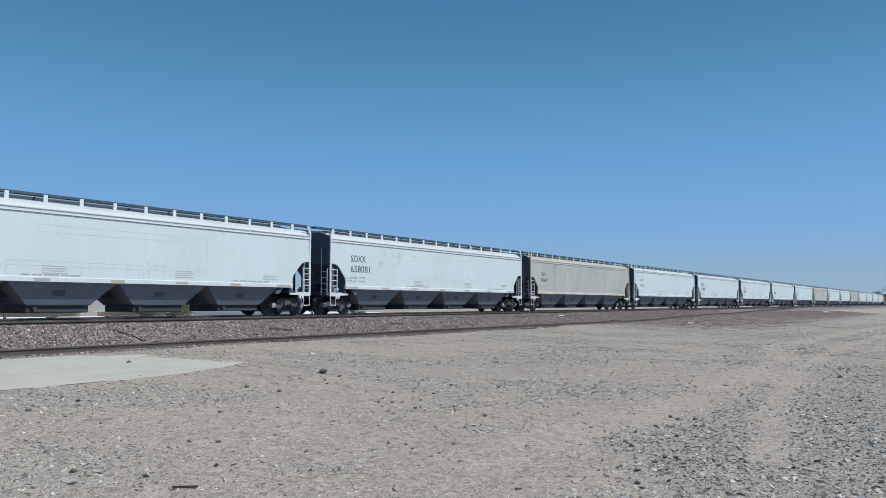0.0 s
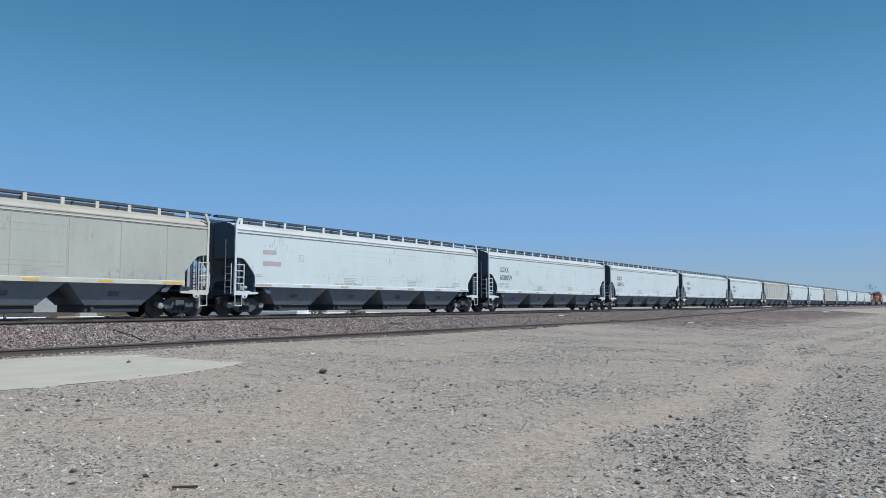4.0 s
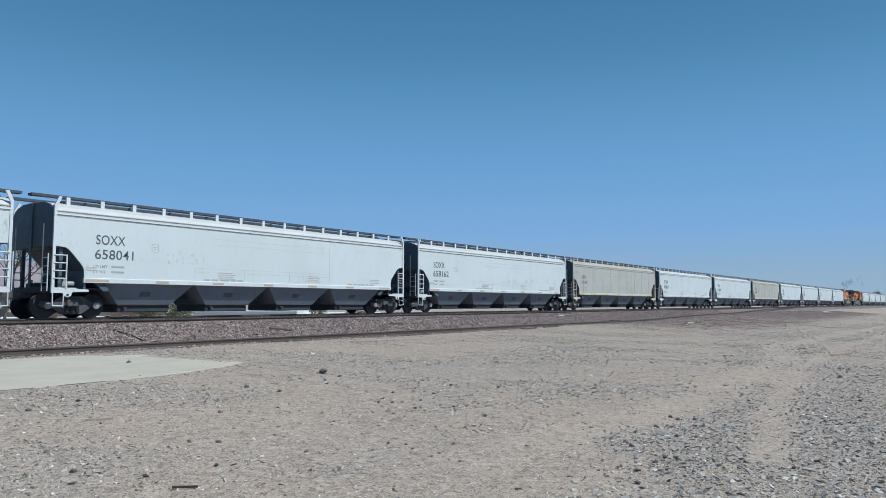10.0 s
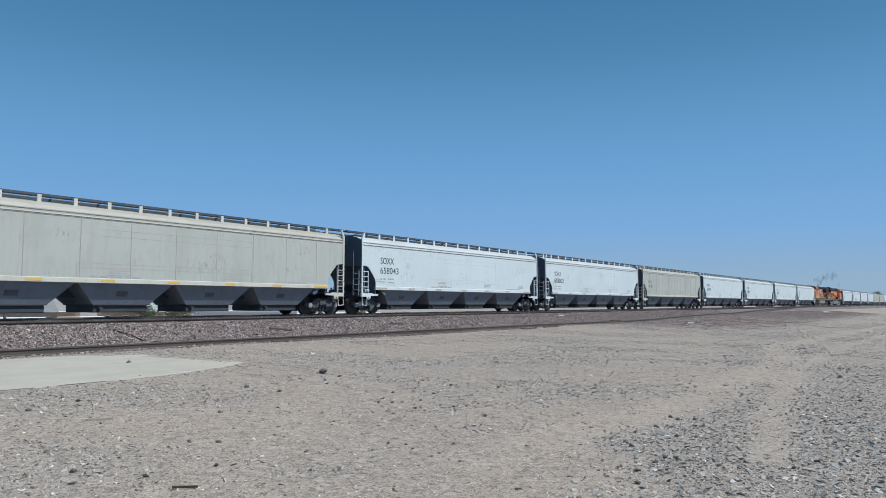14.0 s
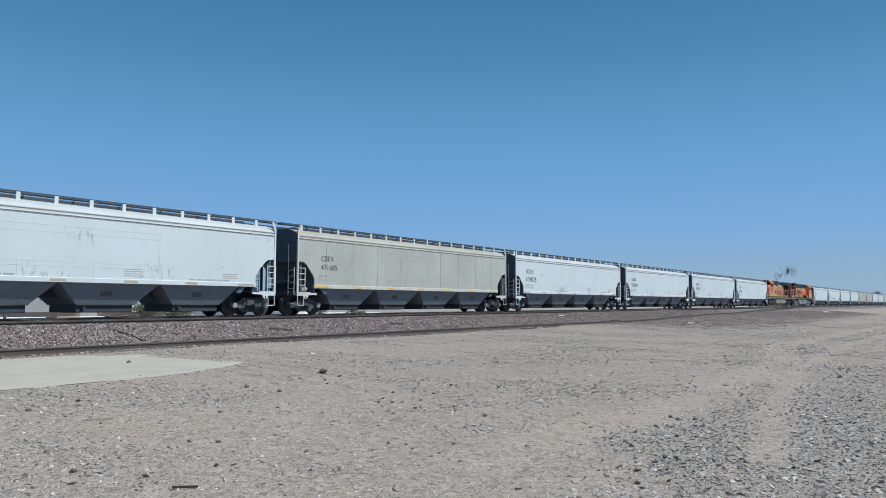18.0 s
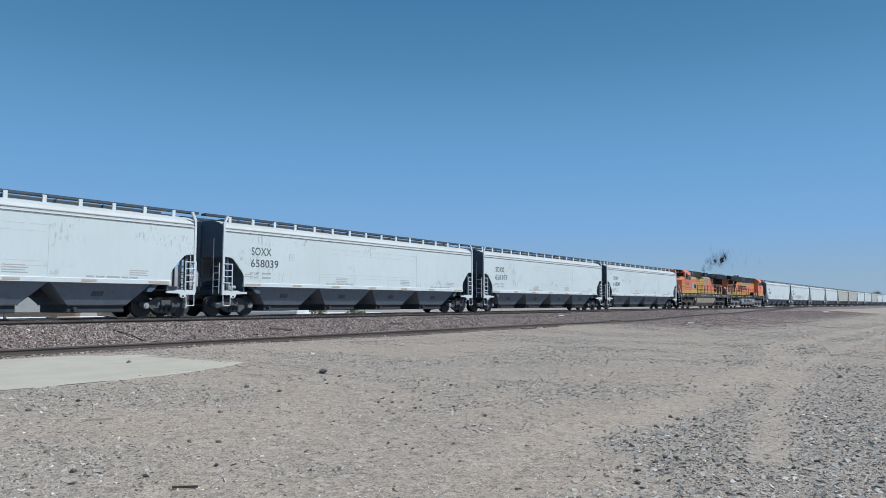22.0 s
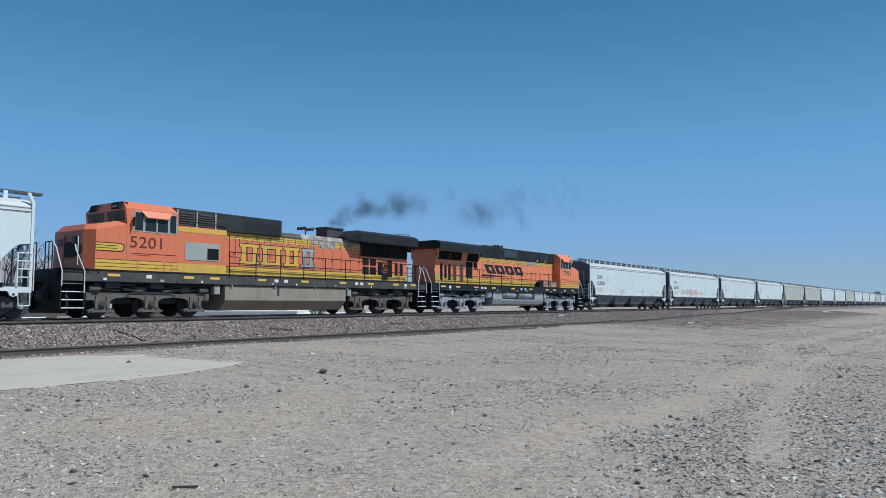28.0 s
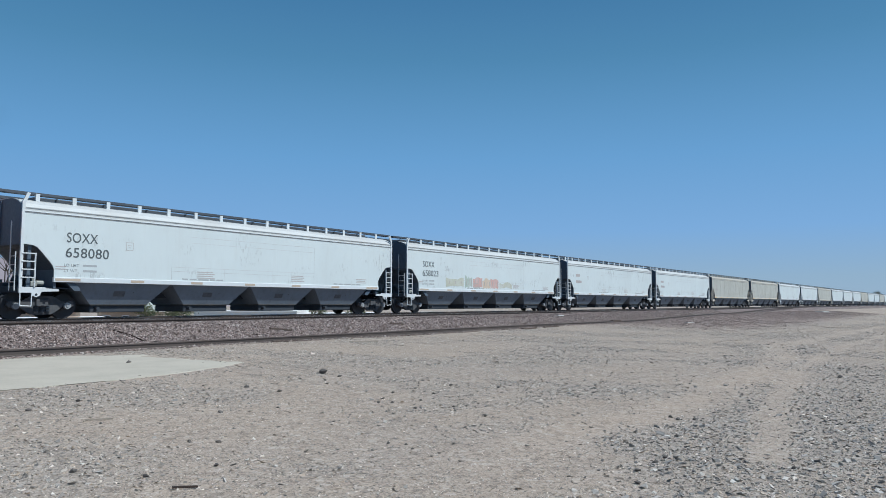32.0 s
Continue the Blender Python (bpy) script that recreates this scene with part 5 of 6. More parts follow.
# ---- the train ----
FIRST = 100.04 - 4 * CAR     # middle of the foremost car at the start
consist = []                       # (object, middle at the start)
built = {}
BEIGE = {2, 8, 11, 22, 23, 26, 30, 33}
REAR = 400.52
loco_a = build_loco(True)
loco_b = build_loco(False)
for k in range(37):
    if k in (16, 17):
        continue
    mid = FIRST + k * CAR if k < 16 else REAR + (k - 18) * CAR
    kind = (k in BEIGE, k > 25)
    if kind in built:
        ob = copy_thing(built[kind], Matrix())
    else:
        ob = built[kind] = build_hopper(*kind)
    consist.append((ob, k, mid - (0.22 if k == 15 else 0)))
for ob, k, mid in consist:
    if k in MARKS:
        a, b = MARKS[k]
        if a == "CBFX":
            text("reporting_mark", a, 0.40, M_LETTER, ob, pose(-HALF + 1.62, -SIDE - 0.004, 2.71, 90), 0.90)
            text("car_number", b, 0.40, M_LETTER, ob, pose(-HALF + 1.60, -SIDE - 0.004, 2.27, 90), 0.95)
        else:
            text("reporting_mark", a, 0.51, M_LETTER, ob, pose(-HALF + 1.56, -SIDE - 0.004, 2.79, 90), 0.82)
            text("car_number", b, 0.51, M_LETTER, ob, pose(-HALF + 1.53, -SIDE - 0.004, 2.24, 90), 1.03)
        for word, z in (("LD LMT", 1.90), ("LT WT", 1.70)):
            text("load_note", word, 0.15, M_NOTE, ob, pose(-HALF + 1.50, -SIDE - 0.004, z, 90), 1.05)
        bm = B()
        for z in (1.90, 1.70):
            box(bm, -HALF + 2.20, -HALF + 2.72, -SIDE - 0.004, -SIDE, z + 0.015, z + 0.09)
        part("load_figures", bm, M_NOTE, ob, "small dark stencilled figures")
    elif k in (3, 20, 21, 22, 23):
        # marks too far off to be read
        part("mark_bar", box(B(), -HALF + 1.6, -HALF + 2.4, -SIDE - 0.004, -SIDE, 2.85, 3.07), M_FAINT, ob)
        part("mark_bar", box(B(), -HALF + 1.6, -HALF + 2.7, -SIDE - 0.004, -SIDE, 2.32, 2.54), M_FAINT, ob)
    if k == 19:
        tagged(ob, "white covered hopper freight car with faded spray-paint along its side")
        for x0, x1, z0, z1, m in ((-6.0, -4.0, 1.62, 2.25, M_GRAF_OLIVE), (-3.85, -3.0, 1.56, 2.42, M_GRAF_GREEN), (-2.9, -1.75, 1.54, 2.40, M_GRAF_RED), (-1.7, -0.75, 1.54, 2.30, M_GRAF_AMBER), (-0.7, 0.35, 1.54, 2.34, M_GRAF_RED), (0.5, 2.2, 1.6, 2.10, M_GRAF_OLIVE)):
            rng_g = random.Random(x0)
            top = [(x0 + (x1 - x0) * i / 6, z1 - rng_g.random() * 0.22) for i in range(7)]
            low = [(x0 + (x1 - x0) * i / 6, z0 + rng_g.random() * 0.15) for i in range(7)]
            part("spray_paint", prism(B(), low + top[::-1], -SIDE - 0.004, -SIDE - 0.001), m, ob, "faded spray-painted patch")
            for i in (1, 3, 5):
                x = x0 + (x1 - x0) * i / 6
                part("spray_stroke", prism(B(), [(x, z0 + 0.2), (x + 0.07, z0 + 0.2), (x + 0.12, z1 - 0.25), (x + 0.05, z1 - 0.25)], -SIDE - 0.007, -SIDE - 0.003), M_FAINT, ob)
consist.append((loco_a, 16, FIRST + 16 * CAR - CAR / 2 + LOCO / 2 + 0.02))
consist.append((loco_b, 17, FIRST + 16 * CAR - CAR / 2 + LOCO * 1.5 + 0.25))
M_LOCO_TURN = {loco_b: 180}


def travel(t):
    """Metres that the train has run, slowing slightly and picking up again at the end."""
    u = t / 32.0
    return 390.27 * u - 14.79 * u * u + 3.22 * u ** 3 - 0.27 * smooth(4, 9.5, t) * (1 - smooth(23.5, 28, t)) + 0.63 * (max(0.0, t - 29.5) / 2.5) ** 2

# ---- loose ground: gravel, ballast stones, rocks, litter ----


def stone_field(name, places, sizes, material, label, category, squash=0.6, seed=1):
    """Many small crushed stones in one mesh: skewed boxes, turned and bedded at random."""
    rng = np.random.default_rng(seed)
    n = len(places)
    base = np.array([(x, y, z) for x in (-1, 1) for y in (-1, 1) for z in (-1, 1)], float) * 0.5
    v = base[None] + rng.uniform(-0.36, 0.36, (n, 8, 3))
    v *= (sizes[:, None] * rng.uniform(0.55, 1.25, (n, 3)))[:, None, :] * np.array([1, 1, squash])
    tilt = rng.uniform(-0.5, 0.5, (n, 2))
    a = rng.uniform(0, 2 * np.pi, n)
    v[:, :, 2] += v[:, :, 0] * tilt[:, :1] + v[:, :, 1] * tilt[:, 1:]
    c, s = np.cos(a)[:, None], np.sin(a)[:, None]
    x, y = v[:, :, 0] * c - v[:, :, 1] * s, v[:, :, 0] * s + v[:, :, 1] * c
    v = np.stack([x, y, v[:, :, 2]], 2) + places[:, None, :]
    quads = np.array(((0, 1, 3, 2), (4, 6, 7, 5), (0, 4, 5, 1), (2, 3, 7, 6), (0, 2, 6, 4), (1, 5, 7, 3)))
    faces = (quads[None] + 8 * np.arange(n)[:, None, None]).reshape(-1)
    me = bpy.data.meshes.new(name)
    me.vertices.add(8 * n)
    me.vertices.foreach_set("co", v.reshape(-1).astype(np.float32))
    me.loops.add(len(faces))
    me.loops.foreach_set("vertex_index", faces.astype(np.int32))
    me.polygons.add(6 * n)
    me.polygons.foreach_set("loop_start", np.arange(0, 24 * n, 4, dtype=np.int32))
    me.update(calc_edges=True)
    me.shade_flat()
    me.materials.append(material)
    return tagged(new(name, me), label, category, kind="stuff")


def stone_material(name, stops):
    m, nt, b = nodes_of(name)
    geo = nt.nodes.new("ShaderNodeNewGeometry")
    col = ramp(nt, geo.outputs["Random Per Island"], stops)
    n = noise_tex(nt, coords(nt, shift=False), 90, 3, 0.7)
    col = mix(nt, col, (0.12, 0.11, 0.10), ramp(nt, n, [(0.5, grey(0)), (0.8, grey(0.5))]))
    nt.links.new(col, b.inputs["Base Color"])
    b.inputs["Roughness"].default_value = 0.9
    return m


M_GRAVEL = stone_material("mixed_grey_gravel", [(0.0, (0.215, 0.195, 0.172)), (0.2, (0.330, 0.295, 0.255)), (0.42, (0.445, 0.365, 0.286)), (0.6, (0.480, 0.382, 0.288)), (0.76, (0.350, 0.328, 0.292)), (0.88, (0.590, 0.510, 0.425)), (1.0, (0.760, 0.680, 0.590))])
M_CRUSHED = stone_material("pinkish_crushed_stone", [(0.0, (0.13, 0.098, 0.085)), (0.3, (0.25, 0.19, 0.165)), (0.6, (0.33, 0.262, 0.23)), (0.85, (0.41, 0.34, 0.305)), (1.0, (0.52, 0.455, 0.41))])


rng = np.random.default_rng(7)
pts, sizes = [], []
while len(pts) < 140000:
    r = 4.3 * (60 / 4.3) ** (rng.random() ** 0.8)
    a = radians(YAW + rng.uniform(-36, 36))
    x, y = r * math.cos(a), r * math.sin(a)
    if y > 19.0 + 0.3 * noise.noise((x * 0.4, 0, 0)) or y < -2:
        continue
    if 12.7 < y < 18.3 and x < 11.2 and mud_inside(x + rng.normal(0, 0.28), y + rng.normal(0, 0.10)) and rng.random() > 0.012 + 0.10 * smooth(7.5, 10.5, x):
        continue
    gravelly = gravel_patch(x, y)
    if rng.random() > (0.48 + 0.52 * gravelly) * (1 - 0.78 * track_wear(x, y)):
        continue
    s = 0.005 + 0.010 * rng.random() ** 2
    if rng.random() < 0.05 + 0.25 * gravelly:
        s += 0.021 * rng.random() ** 2.5
    s *= 0.92 + 0.12 * smooth(2.5, 0.0, y) + 0.030 * r
    pts.append((x, y, ground_z(x, y) + 0.08 * s))
    sizes.append(s)
stone_field("gravel", np.array(pts), np.array(sizes), M_GRAVEL, "scattered grey and tan gravel on dry dirt", "gravel", 0.40, seed=3)

# coarser stones that stand proud of the dirt, and those that fringe the silt
M_COARSE = stone_material("coarse_mixed_stone", [(0.0, (0.165, 0.154, 0.140)), (0.2, (0.255, 0.236, 0.212)), (0.4, (0.325, 0.292, 0.255)), (0.75, (0.410, 0.355, 0.296)), (0.92, (0.540, 0.490, 0.430)), (1.0, (0.700, 0.645, 0.575))])
pts, sizes = [], []
while len(pts) < 19000:
    r = 6.5 * (115 / 6.5) ** (rng.random() ** 0.75)
    a = radians(YAW + rng.uniform(-36, 36))
    x, y = r * math.cos(a), r * math.sin(a)
    if y > 18.8 or y < -2:
        continue
    if 12.5 < y < 18.4 and x < 11.8:
        fringe = mud_inside(x, y) != mud_inside(x + rng.normal(0, 0.5), y + rng.normal(0, 0.22))
        if mud_inside(x, y) and not fringe and rng.random() > 0.012:
            continue
    elif rng.random() > (0.12 + 0.88 * gravel_patch(x, y) ** 1.5) * (1 - 0.85 * track_wear(x, y)):
        continue
    s = (0.009 + 0.016 * rng.random() ** 2.5) * (1 + 0.030 * r)
    pts.append((x, y, ground_z(x, y) + 0.14 * s))
    sizes.append(s)
stone_field("coarse_gravel", np.array(pts), np.array(sizes), M_COARSE, "coarse dark and pale stones scattered on dry dirt", "gravel", 0.55, seed=4)

# larger flat shards of crushed rock, thick in the gravel beds beside the wheel tracks
M_SHARD = stone_material("blue_grey_crushed_rock", [(0.0, (0.165, 0.160, 0.150)), (0.3, (0.270, 0.258, 0.238)), (0.6, (0.380, 0.350, 0.310)), (0.85, (0.47, 0.43, 0.38)), (1.0, (0.62, 0.58, 0.52))])
pts, sizes = [], []
while len(pts) < 2300:
    r = 6.0 * (40 / 6.0) ** (rng.random() ** 0.9)
    a = radians(YAW + rng.uniform(-35, 30) if rng.random() < 0.35 else YAW - rng.uniform(8, 35))
    x, y = r * math.cos(a), r * math.sin(a)
    if y > 12.3 or y < -2:
        continue
    if rng.random() > gravel_patch(x, y) ** 2 * (1 - 0.78 * track_wear(x, y)):
        continue
    s = 0.014 + 0.042 * rng.random() ** 2.4
    pts.append((x, y, ground_z(x, y) + 0.10 * s))
    sizes.append(s)
stone_field("rock_shards", np.array(pts), np.array(sizes), M_SHARD, "flat blue-grey shards of crushed rock on dirt", "gravel", 0.45, seed=8)

pts, sizes = [], []
while len(pts) < 52000:
    x = 5.5 + 75 * rng.random() ** 1.5
    y = 19.12 + 3.55 * rng.random()
    if rng.random() < 0.08:
        y = 18.6 + 0.5 * rng.random()
    s = 0.024 + 0.030 * rng.random() + 0.0002 * x
    pts.append((x, y, max(bed_z(x, y), ground_z(x, y)) + 0.3 * s * rng.random()))
    sizes.append(s)
stone_field("ballast_stones", np.array(pts), np.array(sizes), M_CRUSHED, "loose pinkish grey ballast stones on the shoulder", "ballast", 0.85, seed=5)

# a scatter of the same stone over the rise beside the far turnout
pts, sizes = [], []
while len(pts) < 24000:
    x, y = 36 + 90 * rng.random(), 8.0 + 11.5 * rng.random()
    if rng.random() > smooth(8.0, 15, y) * smooth(36, 54, x):
        continue
    s = 0.03 + 0.035 * rng.random()
    pts.append((x, y, max(bed_z(x, y), ground_z(x, y)) + 0.1 * s))
    sizes.append(s)
stone_field("strewn_ballast", np.array(pts), np.array(sizes), M_CRUSHED, "reddish ballast strewn over the rise beside the line", "ballast", 0.7, seed=6)

# single rocks that stand out on the dirt
M_ROCK = surface("dark_field_rock", (0.105, 0.092, 0.082), (0.19, 0.17, 0.15), 0.9, 0, 9, 40, 0.7, relief=0.4)
M_PALEROCK = surface("pale_quartz_rock", (0.42, 0.41, 0.39), (0.28, 0.26, 0.24), 0.85, 0, 9, 40, 0.6, relief=0.4)


def rock(size, material, seed, label):
    bm = B()
    bmesh.ops.create_icosphere(bm, subdivisions=1, radius=0.5)
    for v in bm.verts:
        k = 1 + 0.8 * noise.noise(v.co * 2.3 + Vector((seed * 3.1, 0, seed)))
        v.co = Vector((v.co.x * k * size[0], v.co.y * k * size[1], max(-0.3, v.co.z * k) * size[2]))
    ob = part("rock", bm, material)
    return tagged(ob, label, "rock", "loose rocks on the dirt")


ROCKS = [(9.01, 15.38, 0.128, 0), (10.81, 10.98, 0.222, 0), (8.34, 10.38, 0.096, 0), (6.35, 8.45, 0.077, 0), (4.94, 7.13, 0.063, 0), (5.15, 6.88, 0.063, 0), (4.45, 5.97, 0.073, 0), (3.78, 6.09, 0.07, 0), (3.45, 6.77, 0.074, 0), (3.1, 6.93, 0.074, 0), (4.65, 10.37, 0.082, 0), (5.53, 10.77, 0.088, 0), (5.52, 11.23, 0.09, 0), (8.38, 9.56, 0.092, 0), (10.29, 3.41, 0.079, 0), (6.73, 2.57, 0.071, 0), (7.72, 1.36, 0.077, 0), (6.27, 2.39, 0.066, 0), (17.4, 2.12, 0.126, 0), (13.76, 1.39, 0.1, 0), (10.11, 3.25, 0.077, 0), (10.25, 3.06, 0.078, 0), (7.48, 2.55, 0.077, 0), (7.21, 2.56, 0.075, 0), (10.67, 10.35, 0.083, 0), (10.0, 10.08, 0.08, 0), (11.24, 7.96, 0.077, 0), (11.64, 7.13, 0.077, 0), (8.81, 7.38, 0.065, 0), (8.66, 7.53, 0.065, 0), (7.85, 6.95, 0.059, 0), (8.57, 6.72, 0.061, 0), (9.12, 6.4, 0.063, 0), (8.8, 6.15, 0.061, 0), (8.68, 5.54, 0.058, 0), (9.37, 7.23, 0.067, 0), (10.14, 7.55, 0.071, 0), (6.44, 5.18, 0.047, 0), (6.39, 5.4, 0.048, 0), (9.68, 8.1, 0.071, 1), (6.29, 4.97, 0.046, 0)]
for i, (x, y, s, pale) in enumerate(ROCKS):
    if i < 9:
        ob = rock((s, s * 0.75, s * 0.6), M_PALEROCK if pale else M_ROCK, i + 1, "pale weathered rock lying on dirt" if pale else "dark angular rock lying on dirt")
        first_rocks = [ob] if i == 0 else first_rocks + [ob]
        ob.matrix_basis = pose(x, y, ground_z(x, y) + 0.16 * s, 0, 0, i * 67)
        ob["size"] = s
    else:
        src = first_rocks[2 + i % 7]
        ob = copy_thing(src, pose(x, y, ground_z(x, y) + 0.16 * s, 0, 0, i * 67))
        k = s / src["size"]
        ob.scale = (k, k, k)

# sticks, a spike, planks and slabs
M_STICK = surface("bleached_wood", (0.36, 0.31, 0.25), (0.2, 0.17, 0.13), 0.85, 0, 6, 40, 0.6, (1, 1, 1), 0.3)
M_DARKWOOD = surface("dark_old_wood", (0.085, 0.062, 0.048), (0.14, 0.11, 0.09), 0.9, 0, 4, 30, 0.7, relief=0.4)
M_IRON = surface("rusty_iron", (0.05, 0.038, 0.032), (0.11, 0.07, 0.05), 0.8, 0.3, 6, 40, 0.8, relief=0.3)
M_SLAB = surface("white_concrete_lump", (0.50, 0.49, 0.46), (0.42, 0.40, 0.37), 0.85, 0, 3, 20, 0.5, relief=0.3)


def lying(name, p, q, w, h, material, label, category, bend=0.0):
    """A flat stick or board from p to q on the ground, slightly bent and tapered."""
    bm = B()
    p, q = Vector((*p, 0)), Vector((*q, 0))
    d = q - p
    side = Vector((-d.y, d.x, 0)).normalized()
    rings = []
    for i in range(6):
        u = i / 5
        c = p + d * u + side * bend * math.sin(u * math.pi)
        z = max(ground_z(c.x, c.y), bed_z(c.x, c.y)) + 0.01
        ww = w * (1 - 0.35 * u) * 0.5
        rings.append([bm.verts.new((c.x + side.x * ww * a, c.y + side.y * ww * a, z + h * b)) for a, b in ((-1, 0), (1, 0), (0.8, 1), (-0.8, 1))])
    for r, s in zip(rings, rings[1:]):
        for i in range(4):
            bm.faces.new((r[i], r[(i + 1) % 4], s[(i + 1) % 4], s[i]))
    bm.faces.new(rings[0][::-1])
    bm.faces.new(rings[-1])
    bmesh.ops.recalc_face_normals(bm, faces=bm.faces)
    return tagged(part(name, bm, material), label, category)


lying("stick", (4.80, 9.16), (5.08, 8.99), 0.022, 0.018, M_STICK, "short bleached stick lying on gravel", "stick", 0.012)
lying("stick", (4.83, 9.12), (4.98, 9.10), 0.018, 0.014, M_STICK, "short bleached stick lying on gravel", "stick")
sp = lying("rail_spike", (3.67, 5.52), (3.82, 5.37), 0.022, 0.018, M_IRON, "rusty rail spike dropped in the dirt", "spike")
lying("wood_scrap", (16.2, 18.85), (17.3, 18.70), 0.16, 0.05, M_DARKWOOD, "dark rotten plank beside the old rail", "plank", 0.03)
lying("wood_scrap", (17.9, 16.9), (18.9, 16.5), 0.05, 0.03, M_STICK, "bleached plank scrap on dirt", "plank", 0.03)
lying("wood_scrap", (32.1, 18.2), (33.4, 18.1), 0.16, 0.06, M_DARKWOOD, "dark rotten plank beside the old rail", "plank", 0.05)
lying("wood_scrap", (34.6, 18.25), (36.0, 18.1), 0.16, 0.06, M_DARKWOOD, "dark rotten plank beside the old rail", "plank", 0.03)
lying("wood_scrap", (17.6, 20.65), (18.4, 20.35), 0.12, 0.06, M_DARKWOOD, "dark broken plank on the ballast slope", "plank", 0.02)
lying("wood_scrap", (24.6, 20.75), (25.3, 20.55), 0.10, 0.06, M_DARKWOOD, "dark broken plank on the ballast slope", "plank", 0.02)
lying("cable_scrap", (11.75, 21.0), (12.2, 19.95), 0.05, 0.035, M_IRON, "black length of cable draped over ballast", "cable", 0.12)
lying("tie_stub", (45.9, 19.1), (46.9, 18.9), 0.24, 0.20, M_DARKWOOD, "dark cut railway tie stub on ballast", "tie")
lying("concrete_slab", (50.8, 15.55), (51.5, 15.3), 0.3, 0.05, M_SLAB, "white broken concrete slab on dirt", "slab")
lying("concrete_slab", (108.5, 15.3), (111.4, 14.8), 1.2, 0.12, M_SLAB, "white broken concrete slab on dirt", "slab")
lying("concrete_slab", (41.9, 21.2), (42.6, 21.1), 0.3, 0.06, M_SLAB, "white broken concrete slab on ballast", "slab")

# ---- beyond the line: houses, sheds, trees, hills ----
M_WALL_TAN = surface("tan_stucco", (0.42, 0.33, 0.26), (0.34, 0.28, 0.22), 0.9, 0, 0.6, 12, 0.5)
M_WALL_WHITE = surface("white_stucco", (0.74, 0.74, 0.72), (0.58, 0.57, 0.54), 0.85, 0, 0.5, 12, 0.4)
M_ROOF_GREY = surface("weathered_grey_shingle", (0.27, 0.27, 0.25), (0.20, 0.19, 0.17), 0.9, 0, 0.8, 16, 0.6)
M_ROOF_PALE = surface("pale_green_grey_shingle", (0.33, 0.36, 0.33), (0.26, 0.27, 0.24), 0.9, 0, 0.8, 16, 0.6)
M_DOOR = plain("brown_door_paint", (0.16, 0.09, 0.06), 0.6)
M_BARK = surface("grey_brown_bark", (0.13, 0.105, 0.085), (0.08, 0.065, 0.055), 0.95, 0, 3, 20, 0.6, relief=0.3)
# bare hill tone with the bluish pink of distance haze mixed in
M_HILL = surface("hazed_bare_desert_hill", (0.32, 0.275, 0.285), (0.26, 0.23, 0.245), 1.0, 0, 0.004, 0.03, 0.7, relief=0)
M_LEAF, nt_, b_ = nodes_of("dusty_desert_leaf")
geo_ = nt_.nodes.new("ShaderNodeNewGeometry")
nt_.links.new(ramp(nt_, geo_.outputs["Random Per Island"], [(0, (0.055, 0.07, 0.03)), (0.5, (0.095, 0.115, 0.055)), (1, (0.16, 0.17, 0.09))]), b_.inputs["Base Color"])
b_.inputs["Roughness"].default_value = 0.8


def house(x, y, turn, wide, deep, wall_h, roof_h, wall, roof, label):
    ob = new("house")
    w, d = wide / 2, deep / 2
    part("wall", box(B(), -w, w, -d, d, 0, wall_h, 0.02), wall, ob)
    bm = frustum(B(), (-w - 0.5, w + 0.5, -d - 0.5, d + 0.5), (-w * 0.45, w * 0.45, -0.12, 0.12), wall_h - 0.02, wall_h + roof_h)
    r = part("roof", bm, roof, ob)
    part("fascia", box(B(), -w - 0.52, w + 0.52, -d - 0.52, d + 0.52, wall_h - 0.16, wall_h - 0.02), M_WALL_WHITE, ob)
    part("vent_pipe", rod(B(), (w * 0.2, -d * 0.3, wall_h + roof_h * 0.4), (w * 0.2, -d * 0.3, wall_h + roof_h * 0.95), 0.08, 8), M_PRIMER, r)
    for fx in (-0.62, 0.1, 0.66):
        fr = part("window", box(B(), w * fx - 0.6, w * fx + 0.6, -d - 0.05, -d + 0.02, wall_h * 0.38, wall_h * 0.78), M_WALL_WHITE, ob)
        part("pane", box(B(), w * fx - 0.5, w * fx + 0.5, -d - 0.06, -d - 0.04, wall_h * 0.42, wall_h * 0.74), M_GLASS, fr)
    part("door", box(B(), -w * 0.3 - 0.45, -w * 0.3 + 0.45, -d - 0.05, -d + 0.02, 0, 2.05), M_DOOR, ob)
    ob.matrix_basis = pose(x, y, ground_z(x, y), 0, 0, turn)
    return tagged(ob, label, "house")


house(57.0, 125.5, -52, 10.5, 8, 3.4, 2.1, M_WALL_TAN, M_ROOF_GREY, "tan stucco house with a weathered grey hip roof")
house(71.8, 121.8, -52, 9.0, 8, 3.3, 2.1, M_WALL_TAN, M_ROOF_PALE, "stucco house with a pale green-grey hip roof")


def shed(x, y, turn, wide, deep, h, material, label):
    ob = new("shed")
    part("wall", box(B(), -wide / 2, wide / 2, -deep / 2, deep / 2, 0, h), material, ob)
    part("roof", prism(B(), [(-deep / 2 - 0.2, h), (deep / 2 + 0.2, h), (0, h + deep * 0.06)], -wide / 2 - 0.2, wide / 2 + 0.2, "x"), M_WALL_WHITE, ob)
    part("door", box(B(), -0.9, 0.9, -deep / 2 - 0.05, -deep / 2 + 0.02, 0, min(2.2, h * 0.85)), M_DOOR, ob)
    ob.matrix_basis = pose(x, y, ground_z(x, y), 0, 0, turn)
    return tagged(ob, label, "shed")


